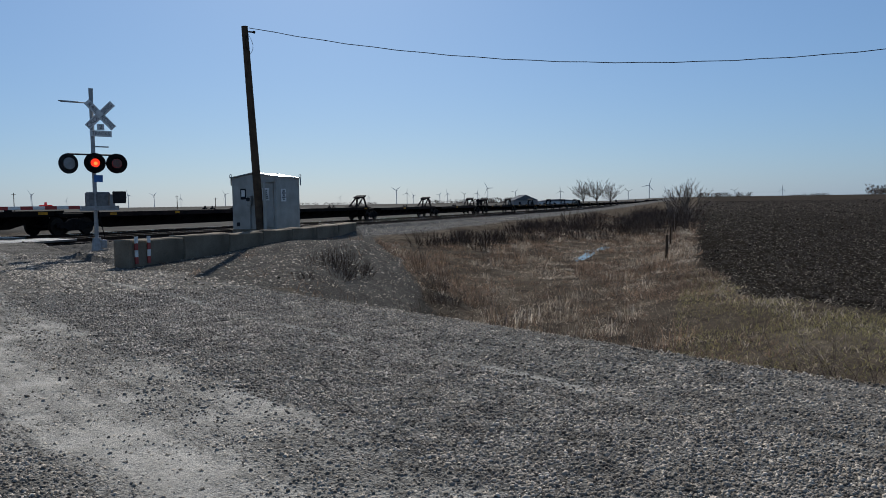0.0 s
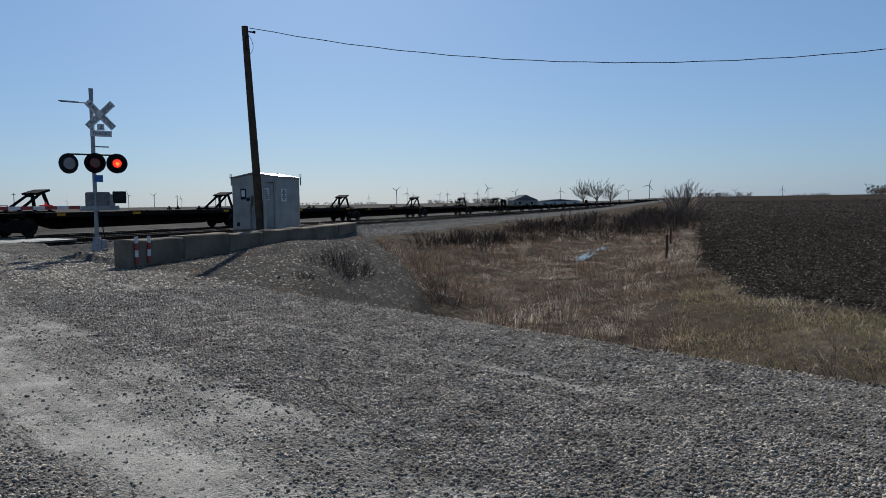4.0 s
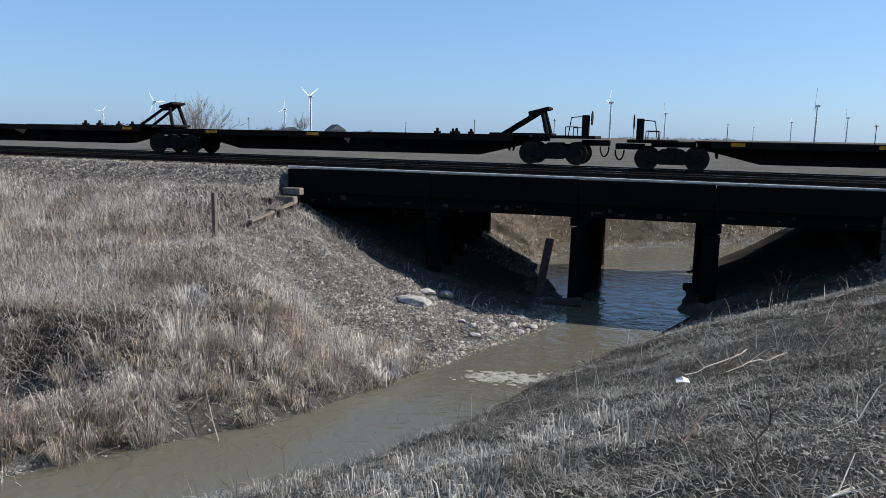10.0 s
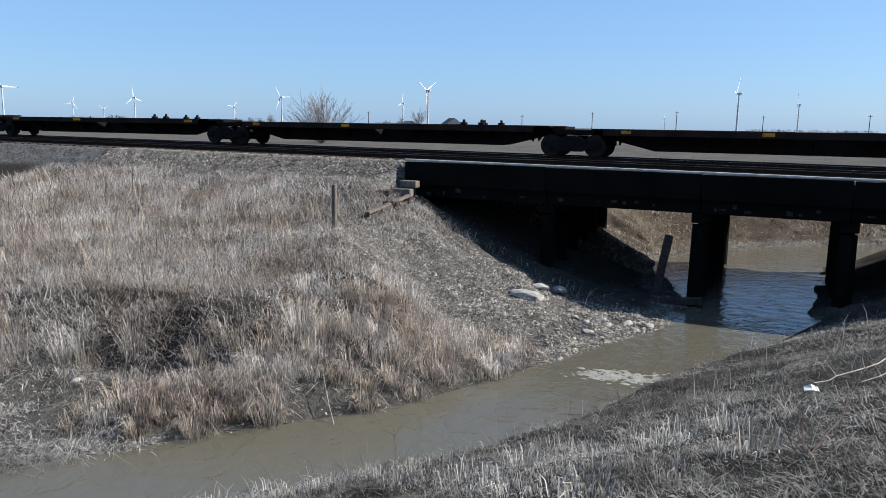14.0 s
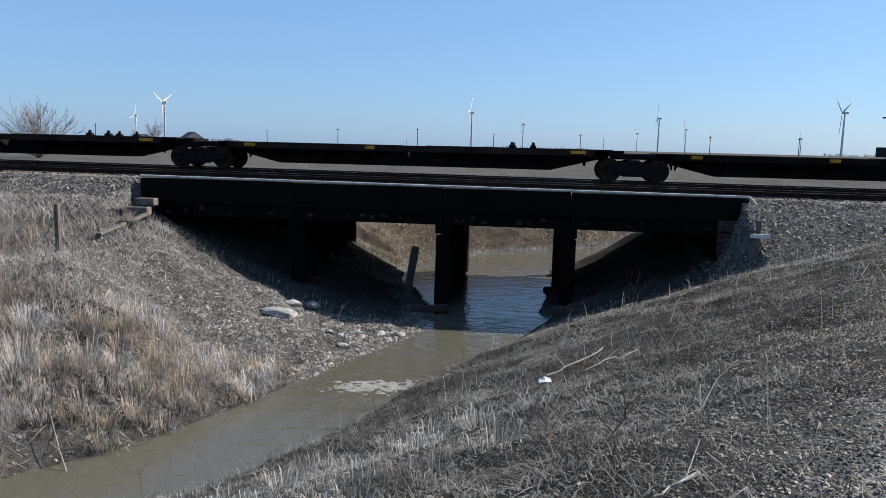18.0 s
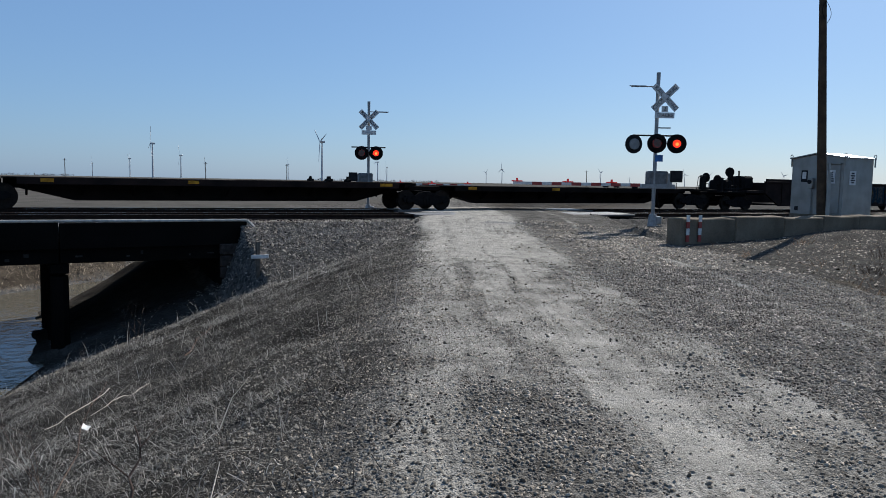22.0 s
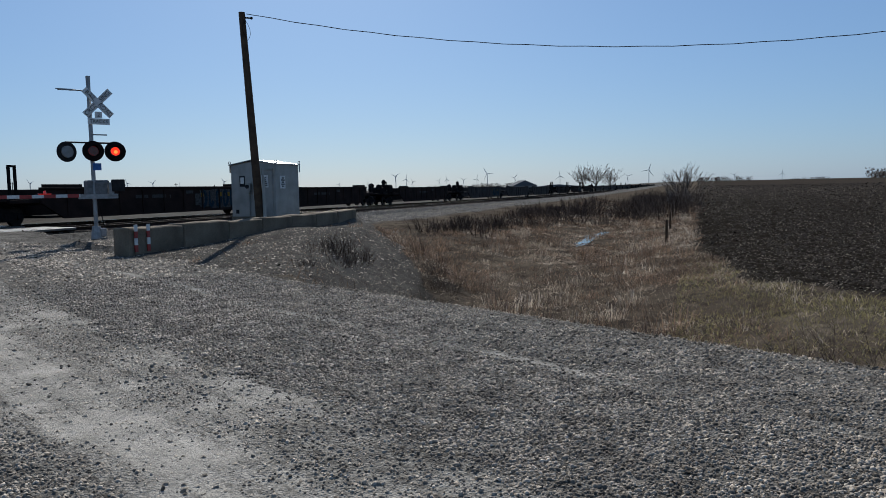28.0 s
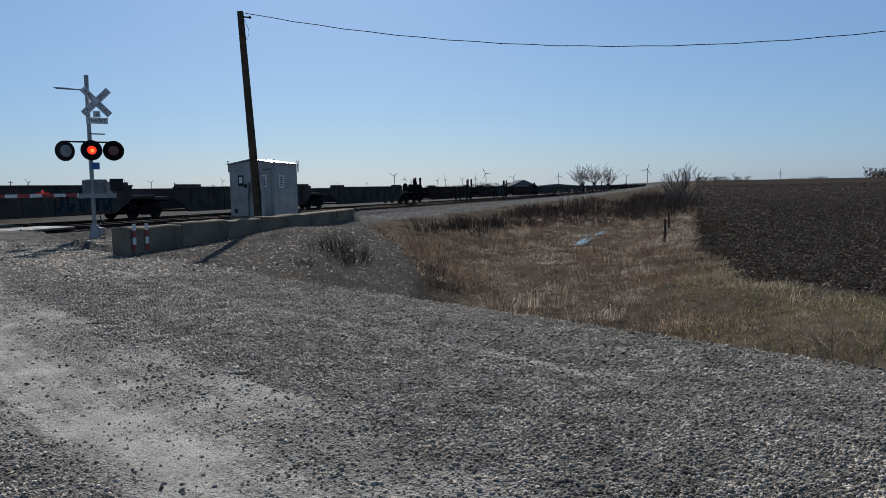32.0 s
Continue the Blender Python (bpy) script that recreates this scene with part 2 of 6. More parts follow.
    slope = zt - np.maximum(0, np.maximum(23.75 - y, y - 32.4)) * 0.5 - np.where((y < 23.75) | (y > 32.4), inside * 2.4, 0)
    far = np.where(y > 31, -0.7 + 0.05 * wave(x * 0.3, y * 0.3), -9.0)
    z = np.where(y > 31, np.maximum(slope, far), np.maximum(z, slope))
    z = np.where((q >= -4) & (q <= ROAD_W + 0.4) & (y > 15), np.maximum(z, on_road - 0.5 * np.maximum(0, -q)), z)
    # the opening of the bridge and the creek beyond
    front = np.interp(x, [-13, -11.8, -8.1, -5.9, -2.4, -0.1, 3, 6.5], [-1.15, -1.3, -2.9, -3.55, -3.72, -3.72, -2.9, -1.7])
    back = np.where(x < -3, -3.7 + 0.42 * np.maximum(0, -5.0 - x), np.interp(x, [-3, 1.1, 1.5, 3, 4.7, 6.5], [-3.7, -3.7, -3.55, -2.75, -1.75, -1.3]))
    back = np.minimum(back, -1.15) + 0.08 * wave(x * 1.9, y * 1.9)
    gap = front + (back - front) * smooth(25, 30, y)
    opening = (x > BRIDGE_X0 + 0.4) & (x < BRIDGE_X1 - 0.25) & (y > 23.3) & (y < 32.6)
    z = np.where(opening, np.minimum(z, gap), z)
    beyond = y >= 32.6
    z = np.where(beyond, np.minimum(z, WATER_Z + np.interp(dw, [0, 1.1, 3, 6], [0, 0.14, 1.5, 3.4]) + 0.1 * wave(x * 1.5, y * 1.5) * smooth(1, 2, dw)), z)
    # the fields rise a little towards the horizon on the right
    z = z + 0.0036 * np.maximum(0, x - 90) * (1 - smooth(0.02, 0.14, y / np.maximum(x, 1)))
    # bed of the creek
    z = np.where(dw < 0, WATER_Z - np.minimum(0.5, -dw * 0.6), z)
    return z


def axis(lo, hi, step, end):
    mid = list(np.arange(lo, hi + 1e-6, step))
    out, v, s = [], hi, step
    while v < end:
        s *= 1.16
        v += s
        out.append(v)
    neg, v, s = [], lo, step
    while v > -end:
        s *= 1.16
        v -= s
        neg.append(v)
    return np.array(neg[::-1] + mid + out)


def on_fill(x, y, z):
    q = road_q(x, y)
    return (x > 12.5) & (x < 36) & (q > ROAD_W - 0.3) & (y > 4.6 + (x - 14.6) * 0.56 + 0.2 * wave(x * 2, y * 2)) & (z > -1.3 + 0.05 * wave(x * 3, y * 3))


def zones(x, y, z):
    """Shares of the surfaces: packed gravel, ballast, ploughed soil; what is left is dry grass."""
    q = road_q(x, y)
    dw, side = creek_d(x, y)
    jit = 0.35 * wave(x * 2.3, y * 2.3)
    road = (0.2 * smooth(-1.8, -0.5, q + 1.6 * jit) + 0.8 * smooth(-0.6, 0.2, q + 1.2 * jit)) * (1 - smooth(ROAD_W - 0.1, ROAD_W + 0.5, q + jit))
    fill = on_fill(x, y, z)
    road = np.maximum(road, np.where(fill, smooth(-1.1, -0.8, z) * (0.42 + 0.3 * smooth(13.2, 14.5, y)), 0))
    track = smooth(21.6, 22.6, y + jit) * (1 - smooth(33, 34, y + jit))
    track = np.maximum(track, np.where((x > 20) & (y > 14), smooth(14.2, 15.6, y + jit) * (1 - smooth(32, 40, x) * (1 - smooth(18.5, 20, y + jit))), 0) * (1 - smooth(34, 35, y)))
    under = (x > BRIDGE_X0) & (x < BRIDGE_X1) & (z < rail_z(x) - 0.9) & (y > 22)
    track = np.where(under, 0.15 * track, track)
    apron = 0.7 * np.where(side < 0, smooth(14.5, 18, y + 2 * jit) * (1 - smooth(7.5, 9, dw)), smooth(18.5, 20.5, y + jit)) * (1 - smooth(21.2, 22.4, y) * (x < 5.5) * (x > -12.3))
    bar = (1 - smooth(0.7, 1.2, dw + 0.6 * jit)) * (dw > -1.5) * (1 - 0.85 * smooth(8.6, 10, y) * (1 - smooth(15, 17, y)))
    shelf = 0.35 * (1 - smooth(-3.05, -2.7, z + 0.2 * jit)) * (side < 0) * (y < 14) * (dw > 0)
    bar = np.maximum(bar, shelf)
    ballast = np.clip(np.maximum(np.maximum(track, apron * (q < 0)), bar * (side < 0)), 0, 1) * (1 - road)
    field = smooth(-0.3, 0.3, np.interp(x, [13, 17, 20.4, 33.7, 470], [-8, -3.6, -1.2, 0.1, 1.2]) - y + 0.5 * jit) * smooth(9.5, 11.0, q + jit) * (x > 14)
    return road, ballast, field


def wear(x, y):
    """Where wheels have packed the gravel to pale dust: a broad worn lane, a second thinner one, a narrow stripe at the far side."""
    q, s = road_q(x, y), x * ROAD_E[0] + y * ROAD_E[1]
    q = q + 0.05 * np.sin(s * 0.83) + 0.03 * np.sin(s * 2.3 + 1)
    far = smooth(12, 19, s)
    edge = np.interp(s, [0, 4.6, 6.2, 7.7, 10, 18, 24], [1.6, 1.45, 1.23, 1.05, 0.83, 0.8, 0.8])
    lane = smooth(edge - 0.35, edge + 0.35, q) * (1 - smooth(1.9, 2.9, q))
    lane = lane * (0.72 - 0.42 * np.exp(-((q - 1.62) / 0.06) ** 2) * smooth(8, 10, s) - 0.3 * np.exp(-((q - edge - 0.12) / 0.06) ** 2) * smooth(8, 10, s))
    between = 0.56 * smooth(1.9, 2.3, q) * (1 - smooth(2.9, 3.3, q)) * np.clip(0.9 + 0.35 * np.sin(s * 1.3), 0, 1)
    second = 0.66 * np.exp(-((q - 2.98 - 0.15 * far) / 0.2) ** 2) * np.clip(0.62 + 0.4 * np.sin(s * 1.15 + 2.0), 0.15, 1)
    stripe = 0.72 * np.exp(-((q - 5.16 - 0.22 * smooth(9, 14, s)) / 0.11) ** 2) * np.clip(0.72 + 0.35 * np.sin(s * 1.7 + 0.5), 0.2, 1)
    shoulder = 0.55 * smooth(-0.5, 0.2, q) * (1 - smooth(edge - 0.2, edge, q)) * (1 - 0.8 * smooth(0.3, 0.7, q) * (1 - smooth(5.2, 6.4, s)))
    cross = (0.35 * smooth(-0.2, 0.5, q) * (1 - smooth(3.2, 4.2, q)) + 0.02) * far
    rough = 0.2 * wave(x * 3.1, y * 3.1) + 0.16 * wave(x * 7.3 + 2, y * 6.7)
    return np.clip(np.maximum(np.maximum(lane, second), np.maximum(between, stripe)) + shoulder + cross + rough * (0.35 + lane + second), 0, 1)


def loose(x, y):
    """How thickly coarse stones lie: a windrow along the middle of the road, thinner beyond, a patch by the worn lane."""
    q, s = road_q(x, y), x * ROAD_E[0] + y * ROAD_E[1]
    q = q + 0.12 * wave(x * 1.9, y * 1.9)
    left = 3.1 + 1.0 * smooth(9, 15, s)
    row = smooth(left - 0.25, left + 0.35, q) * (1 - 0.45 * smooth(4.9, 5.3, q)) * (1 - 0.35 * smooth(6.0, 6.9, q))
    patch = 0.6 * smooth(0.35, 0.75, q) * (1 - smooth(1.3, 1.5, q)) * (1 - smooth(5.3, 6.2, s + 0.4 * wave(x * 3, y * 3)))
    mid = 0.2 * smooth(2.1, 2.4, q) * (1 - smooth(left, left + 0.3, q))
    return np.clip(row + patch + mid + 0.06 * smooth(-0.4, 0.1, q), 0, 1)


def ground_sheet():
    xs, ys = axis(-20, 26, 0.16, 4200), axis(-3, 38, 0.16, 4200)
    X, Y = np.meshgrid(xs, ys)
    Z = ground_z(X, Y)
    nx, ny = len(xs), len(ys)
    verts = np.stack([X, Y, Z], -1).reshape(-1, 3)
    i = np.arange(nx * ny).reshape(ny, nx)
    quads = np.stack([i[:-1, :-1], i[:-1, 1:], i[1:, 1:], i[1:, :-1]], -1).reshape(-1, 4)
    me = bpy.data.meshes.new("ground")
    me.vertices.add(len(verts))
    me.vertices.foreach_set("co", verts.ravel())
    me.loops.add(quads.size)
    me.loops.foreach_set("vertex_index", quads.ravel().astype(np.int32))
    me.polygons.add(len(quads))
    me.polygons.foreach_set("loop_start", np.arange(0, quads.size, 4, dtype=np.int32))
    me.update()
    a = me.color_attributes.new("zones", "FLOAT_COLOR", "POINT")
    r, b, f = zones(X, Y, Z)
    col = np.stack([r, b, f, smooth(33, 37, Y) * smooth(5, 11, creek_d(X, Y)[0])], -1).reshape(-1, 4)
    a.data.foreach_set("color", col.ravel())
    w = me.attributes.new("wear", "FLOAT", "POINT")
    w.data.foreach_set("value", wear(X, Y).ravel())
    w = me.attributes.new("ditch", "FLOAT", "POINT")
    w.data.foreach_set("value", (smooth(ROAD_W - 0.5, ROAD_W + 0.5, road_q(X, Y)) * (1 - smooth(21, 23, Y)) * (1 - on_fill(X, Y, Z)) + smooth(31, 33, Y) * (1 - smooth(6, 12, creek_d(X, Y)[0])) * (Y < 80)).ravel())
    me.polygons.foreach_set("use_smooth", np.ones(len(quads), bool))
    me.materials.append(ground_material())
    return tagged(new("ground", me), "gravel, ballast, dry grass and ploughed soil", "ground", kind="structure")


def ground_material():
    mat = bpy.data.materials.new("ground_surfaces")
    mat.use_nodes = True
    nt = mat.node_tree
    L = nt.links.new
    bsdf = nt.nodes["Principled BSDF"]
    co = nt.nodes.new("ShaderNodeTexCoord").outputs["Object"]

    def noise_tex(scale, detail=4, rough=0.6):
        n = nt.nodes.new("ShaderNodeTexNoise")
        n.inputs["Scale"].default_value, n.inputs["Detail"].default_value, n.inputs["Roughness"].default_value = scale, detail, rough
        L(co, n.inputs["Vector"])
        return n.outputs["Fac"]

    def voronoi(scale):
        n = nt.nodes.new("ShaderNodeTexVoronoi")
        n.inputs["Scale"].default_value = scale
        L(co, n.inputs["Vector"])
        return n.outputs["Distance"], n.outputs["Color"]

    def ramp(v, lo, hi, a=0.0, b=1.0):
        n = nt.nodes.new("ShaderNodeMapRange")
        for k, w in (("From Min", lo), ("From Max", hi), ("To Min", a), ("To Max", b)):
            n.inputs[k].default_value = w
        L(v, n.inputs["Value"])
        return n.outputs[0]

    def mix(f, a, b):
        n = nt.nodes.new("ShaderNodeMix")
        n.data_type = "RGBA"
        for s, v in (("Factor", f), ("A", a), ("B", b)):
            if isinstance(v, tuple):
                n.inputs[s].default_value = (*v, 1)
            elif isinstance(v, float):
                n.inputs[s].default_value = v
            else:
                L(v, n.inputs[s])
        return n.outputs["Result"]

    def scaled(c, f):
        n = nt.nodes.new("ShaderNodeHueSaturation")
        L(c, n.inputs["Color"])
        L(f, n.inputs["Value"])
        return n.outputs[0]

    at = nt.nodes.new("ShaderNodeAttribute")
    at.attribute_name = "zones"
    sep = nt.nodes.new("ShaderNodeSeparateColor")
    L(at.outputs["Color"], sep.inputs[0])
    big, mid, fine = noise_tex(0.35), noise_tex(2.2, 5), noise_tex(26, 3)
    grit = noise_tex(110, 2)
    d1, c1 = voronoi(34)
    d2, c2 = voronoi(13)
    sp1 = nt.nodes.new("ShaderNodeSeparateColor")
    L(c1, sp1.inputs[0])
    sp2 = nt.nodes.new("ShaderNodeSeparateColor")
    L(c2, sp2.inputs[0])
    # gravel base kept dark, with the shadows between loose stones in its colour
    gravel = mix(ramp(mid, 0.38, 0.62), (0.125, 0.117, 0.104), (0.07, 0.065, 0.058))
    gravel = scaled(gravel, ramp(sp1.outputs[0], 0, 1, 0.5, 1.6))
    aw = nt.nodes.new("ShaderNodeAttribute")
    aw.attribute_name = "wear"
    lanes = nt.nodes.new("ShaderNodeMapping")
    lanes.inputs["Rotation"].default_value = (0, 0, -math.atan2(ROAD_E[1], ROAD_E[0]))
    L(co, lanes.inputs["Vector"])
    stretch = nt.nodes.new("ShaderNodeMapping")
    stretch.inputs["Scale"].default_value = (0.45, 5.0, 1.0)
    L(lanes.outputs[0], stretch.inputs["Vector"])
    streak = nt.nodes.new("ShaderNodeTexNoise")
    streak.inputs["Scale"].default_value, streak.inputs["Detail"].default_value, streak.inputs["Roughness"].default_value = 1.6, 5, 0.65
    L(stretch.outputs[0], streak.inputs["Vector"])
    worn = nt.nodes.new("ShaderNodeMath")
    worn.operation = "MULTIPLY_ADD"
    L(ramp(streak.outputs["Fac"], 0.3, 0.7, -0.3, 0.3), worn.inputs[0])
    L(ramp(aw.outputs["Fac"], 0.05, 0.5, 0.35, 1), worn.inputs[1])
    L(aw.outputs["Fac"], worn.inputs[2])
    spots = nt.nodes.new("ShaderNodeMath")
    spots.operation = "ADD"
    L(worn.outputs[0], spots.inputs[0])
    L(ramp(fine, 0.3, 0.7, -0.3, 0.3), spots.inputs[1])
    dust = mix(ramp(mid, 0.35, 0.65), (0.33, 0.31, 0.272), (0.245, 0.23, 0.202))
    dust = scaled(dust, ramp(grit, 0.3, 0.7, 0.6, 1.35))
    gravel = mix(ramp(spots.outputs[0], 0.15, 0.85), gravel, dust)
    ballast = mix(ramp(mid, 0.35, 0.65), (0.1242, 0.1188, 0.1107), (0.0756, 0.07236, 0.0675))
    ballast = scaled(ballast, ramp(sp2.outputs[0], 0, 1, 0.45, 1.5))
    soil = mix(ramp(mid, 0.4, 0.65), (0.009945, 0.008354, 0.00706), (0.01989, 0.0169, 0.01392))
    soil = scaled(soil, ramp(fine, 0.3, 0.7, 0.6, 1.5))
    # soil turns paler far along x: horizon haze put into its colour
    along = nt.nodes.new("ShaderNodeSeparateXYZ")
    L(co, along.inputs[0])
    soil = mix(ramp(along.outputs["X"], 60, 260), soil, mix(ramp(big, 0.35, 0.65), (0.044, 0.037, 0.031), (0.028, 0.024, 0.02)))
    grass = mix(ramp(big, 0.4, 0.6), (0.05, 0.046, 0.04), (0.03, 0.027, 0.023))
    grass = mix(ramp(mid, 0.5, 0.75), grass, (0.03, 0.027, 0.023))
    litter = mix(ramp(big, 0.4, 0.6), (0.1, 0.082, 0.062), (0.06, 0.048, 0.036))
    litter = mix(ramp(mid, 0.48, 0.7), litter, (0.026, 0.021, 0.017))
    ad = nt.nodes.new("ShaderNodeAttribute")
    ad.attribute_name = "ditch"
    grass = mix(ad.outputs["Fac"], grass, litter)
    grass = scaled(grass, ramp(fine, 0.3, 0.7, 0.55, 1.4))
    stubble = mix(ramp(big, 0.35, 0.65), (0.1, 0.094, 0.083), (0.072, 0.067, 0.06))
    grass = mix(at.outputs["Alpha"], grass, stubble)
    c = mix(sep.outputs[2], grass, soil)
    c = mix(sep.outputs[1], c, ballast)
    c = mix(sep.outputs[0], c, gravel)
    L(c, bsdf.inputs["Base Color"])
    bsdf.inputs["Roughness"].default_value = 0.95
    bsdf.inputs["Specular IOR Level"].default_value = 0.0
    bump = nt.nodes.new("ShaderNodeBump")
    bump.inputs["Strength"].default_value, bump.inputs["Distance"].default_value = 0.65, 0.03
    add = nt.nodes.new("ShaderNodeMath")
    d3, c3 = voronoi(58)
    lump = nt.nodes.new("ShaderNodeMath")
    L(ramp(d1, 0, 0.6, 0.4, 0), lump.inputs[0])
    L(ramp(d3, 0, 0.6, 0.5, 0), lump.inputs[1])
    flat = nt.nodes.new("ShaderNodeMath")
    flat.operation = "MULTIPLY"
    L(lump.outputs[0], flat.inputs[0])
    L(ramp(aw.outputs["Fac"], 0.45, 0.9, 1, 0.15), flat.inputs[1])
    L(flat.outputs[0], add.inputs[0])
    L(ramp(grit, 0, 1, 0, 0.5), add.inputs[1])
    L(add.outputs[0], bump.inputs["Height"])
    b2 = nt.nodes.new("ShaderNodeBump")
    b2.inputs["Strength"].default_value, b2.inputs["Distance"].default_value = 0.6, 0.08
    L(mid, b2.inputs["Height"])
    L(bump.outputs[0], b2.inputs["Normal"])
    L(b2.outputs[0], bsdf.inputs["Normal"])
    return mat


ground_sheet()


def water_material():
    mat = bpy.data.materials.new("creek_water")
    mat.use_nodes = True
    nt = mat.node_tree
    bsdf = nt.nodes["Principled BSDF"]
    bsdf.inputs["Base Color"].default_value = (0.082, 0.075, 0.056, 1)
    bsdf.inputs["Roughness"].default_value = 0.03
    bsdf.inputs["IOR"].default_value = 1.33
    # blue of the sky's reflection put into the gloss; water itself reflects uncoloured
    bsdf.inputs["Specular Tint"].default_value = (0.6, 0.8, 1.0, 1)
    co = nt.nodes.new("ShaderNodeTexCoord")
    n = nt.nodes.new("ShaderNodeTexNoise")
    n.inputs["Scale"].default_value, n.inputs["Detail"].default_value, n.inputs["Distortion"].default_value = 2.2, 4, 1.2
    nt.links.new(co.outputs["Object"], n.inputs["Vector"])
    b = nt.nodes.new("ShaderNodeBump")
    b.inputs["Strength"].default_value, b.inputs["Distance"].default_value = 0.28, 0.1
    nt.links.new(n.outputs["Fac"], b.inputs["Height"])
    nt.links.new(b.outputs[0], bsdf.inputs["Normal"])
    return mat


def creek_water():
    pts = CREEK[:-1]
    verts, faces = [], []
    for i, (x, y, w) in enumerate(pts):
        a, b = pts[max(0, i - 1)], pts[min(len(pts) - 1, i + 1)]
        d = Vector((b[0] - a[0], b[1] - a[1])).normalized()
        n = Vector((-d.y, d.x))
        for k in (-1, -0.5, 0, 0.5, 1):
            verts.append((x + n.x * (w + 0.35) * k, y + n.y * (w + 0.35) * k, WATER_Z + 0.02))
    for i in range(len(pts) - 1):
        for k in range(4):
            faces.append((i * 5 + k, i * 5 + k + 1, i * 5 + k + 6, i * 5 + k + 5))
    ob = raw("creek_water", verts, faces, water_material())
    return tagged(ob, "shallow muddy green-brown creek water", "water", kind="structure")


creek_water()


# ---------------------------------------------------------------- railway


def rail_track(yc, name):
    """One track: two rails with a polished head, and single ties near the camera."""
    root = thing(name, Matrix(), "railway track with rusty rails on dark timber ties", "railway track", "tracks", "structure")
    xs = [-1500, -110, -60, 60, 140, 1500]
    for s in (-0.7535, 0.7535):
        verts, faces, mats = [], [], []
        prof = [(-0.075, -0.16), (-0.075, -0.145), (-0.012, -0.12), (-0.012, -0.04), (-0.037, -0.03), (-0.037, -0.006), (-0.025, 0), (0.025, 0), (0.037, -0.006), (0.037, -0.03), (0.012, -0.04), (0.012, -0.12), (0.075, -0.145), (0.075, -0.16)]
        n = len(prof)
        for x in xs:
            z = float(rail_z(x))
            verts += [(x, yc + s + a, z + b) for a, b in prof]
        for i in range(len(xs) - 1):
            for k in range(n - 1):
                faces.append((i * n + k, (i + 1) * n + k, (i + 1) * n + k + 1, i * n + k + 1))
                mats.append(1 if k == 6 else 0)
        r = raw("rail", verts, faces, [RAIL, RAILTOP], root)
        r.data.polygons.foreach_set("material_index", mats)
    tie = None
    for i in range(150):
        x = -36 + i * 0.53 + random.uniform(-0.03, 0.03)
        if 11.5 < x < 22:
            continue
        z = float(rail_z(x)) - 0.165
        if tie is None:
            tie = part("tie", bx(-0.115, 0.115, -1.3, 1.3, -0.18, 0, bevel=0.012), TIE, root)
            ob = tie
        else:
            ob = new("tie", tie.data)
            ob.parent = root
        ob.location = (x, yc + random.uniform(-0.04, 0.04), z + random.uniform(-0.012, 0.005))
        ob.rotation_euler = (0, 0, random.uniform(-0.015, 0.015))
    verts, faces = [], []
    for i in range(900):
        x = -36 + (150 + i) * 0.53 if i < 450 else -36 - (i - 449) * 0.53
        z = float(rail_z(x)) - 0.165
        b = len(verts)
        verts += [(x + dx, yc + dy, z + dz) for dx in (-0.115, 0.115) for dy in (-1.3, 1.3) for dz in (-0.12, 0)]
        faces += [(b + 1, b + 3, b + 7, b + 5), (b, b + 1, b + 5, b + 4), (b + 2, b + 6, b + 7, b + 3), (b, b + 2, b + 3, b + 1), (b + 4, b + 5, b + 7, b + 6)]
    tagged(raw("ties_far_along_the_line", verts, faces, TIE, root), kind="stuff")
    return root


rail_track(TRACK_NEAR, "track_1")
rail_track(TRACK_FAR, "track_2")


def crossing_panels(yc):
    """Smooth dark panels that carry the road over one track."""
    root = thing("crossing_surface", Matrix(), "worn dark road crossing panels between the rails", "road crossing", kind="structure")
    for y0, y1 in ((-1.25, -0.83), (-0.69, -0.01), (0.01, 0.69), (0.83, 1.25)):
        for k in range(5):
            x0 = 13.4 + k * 2.2 + 0.3 * (yc + y0 - 25)
            zc = float(rail_z(x0 + 1.2))
            part("panel", bx(x0 + 0.01, x0 + 2.19, yc + y0, yc + y1, zc - 0.09, zc - 0.004, 0.008), PANEL, root)


PANEL = material("worn_rubber_panel", (0.09, 0.086, 0.08), (0.055, 0.053, 0.05), 0.5, scale=2, fine=40, bump=0.04, vary=0.2)
crossing_panels(TRACK_NEAR)
crossing_panels(TRACK_FAR)


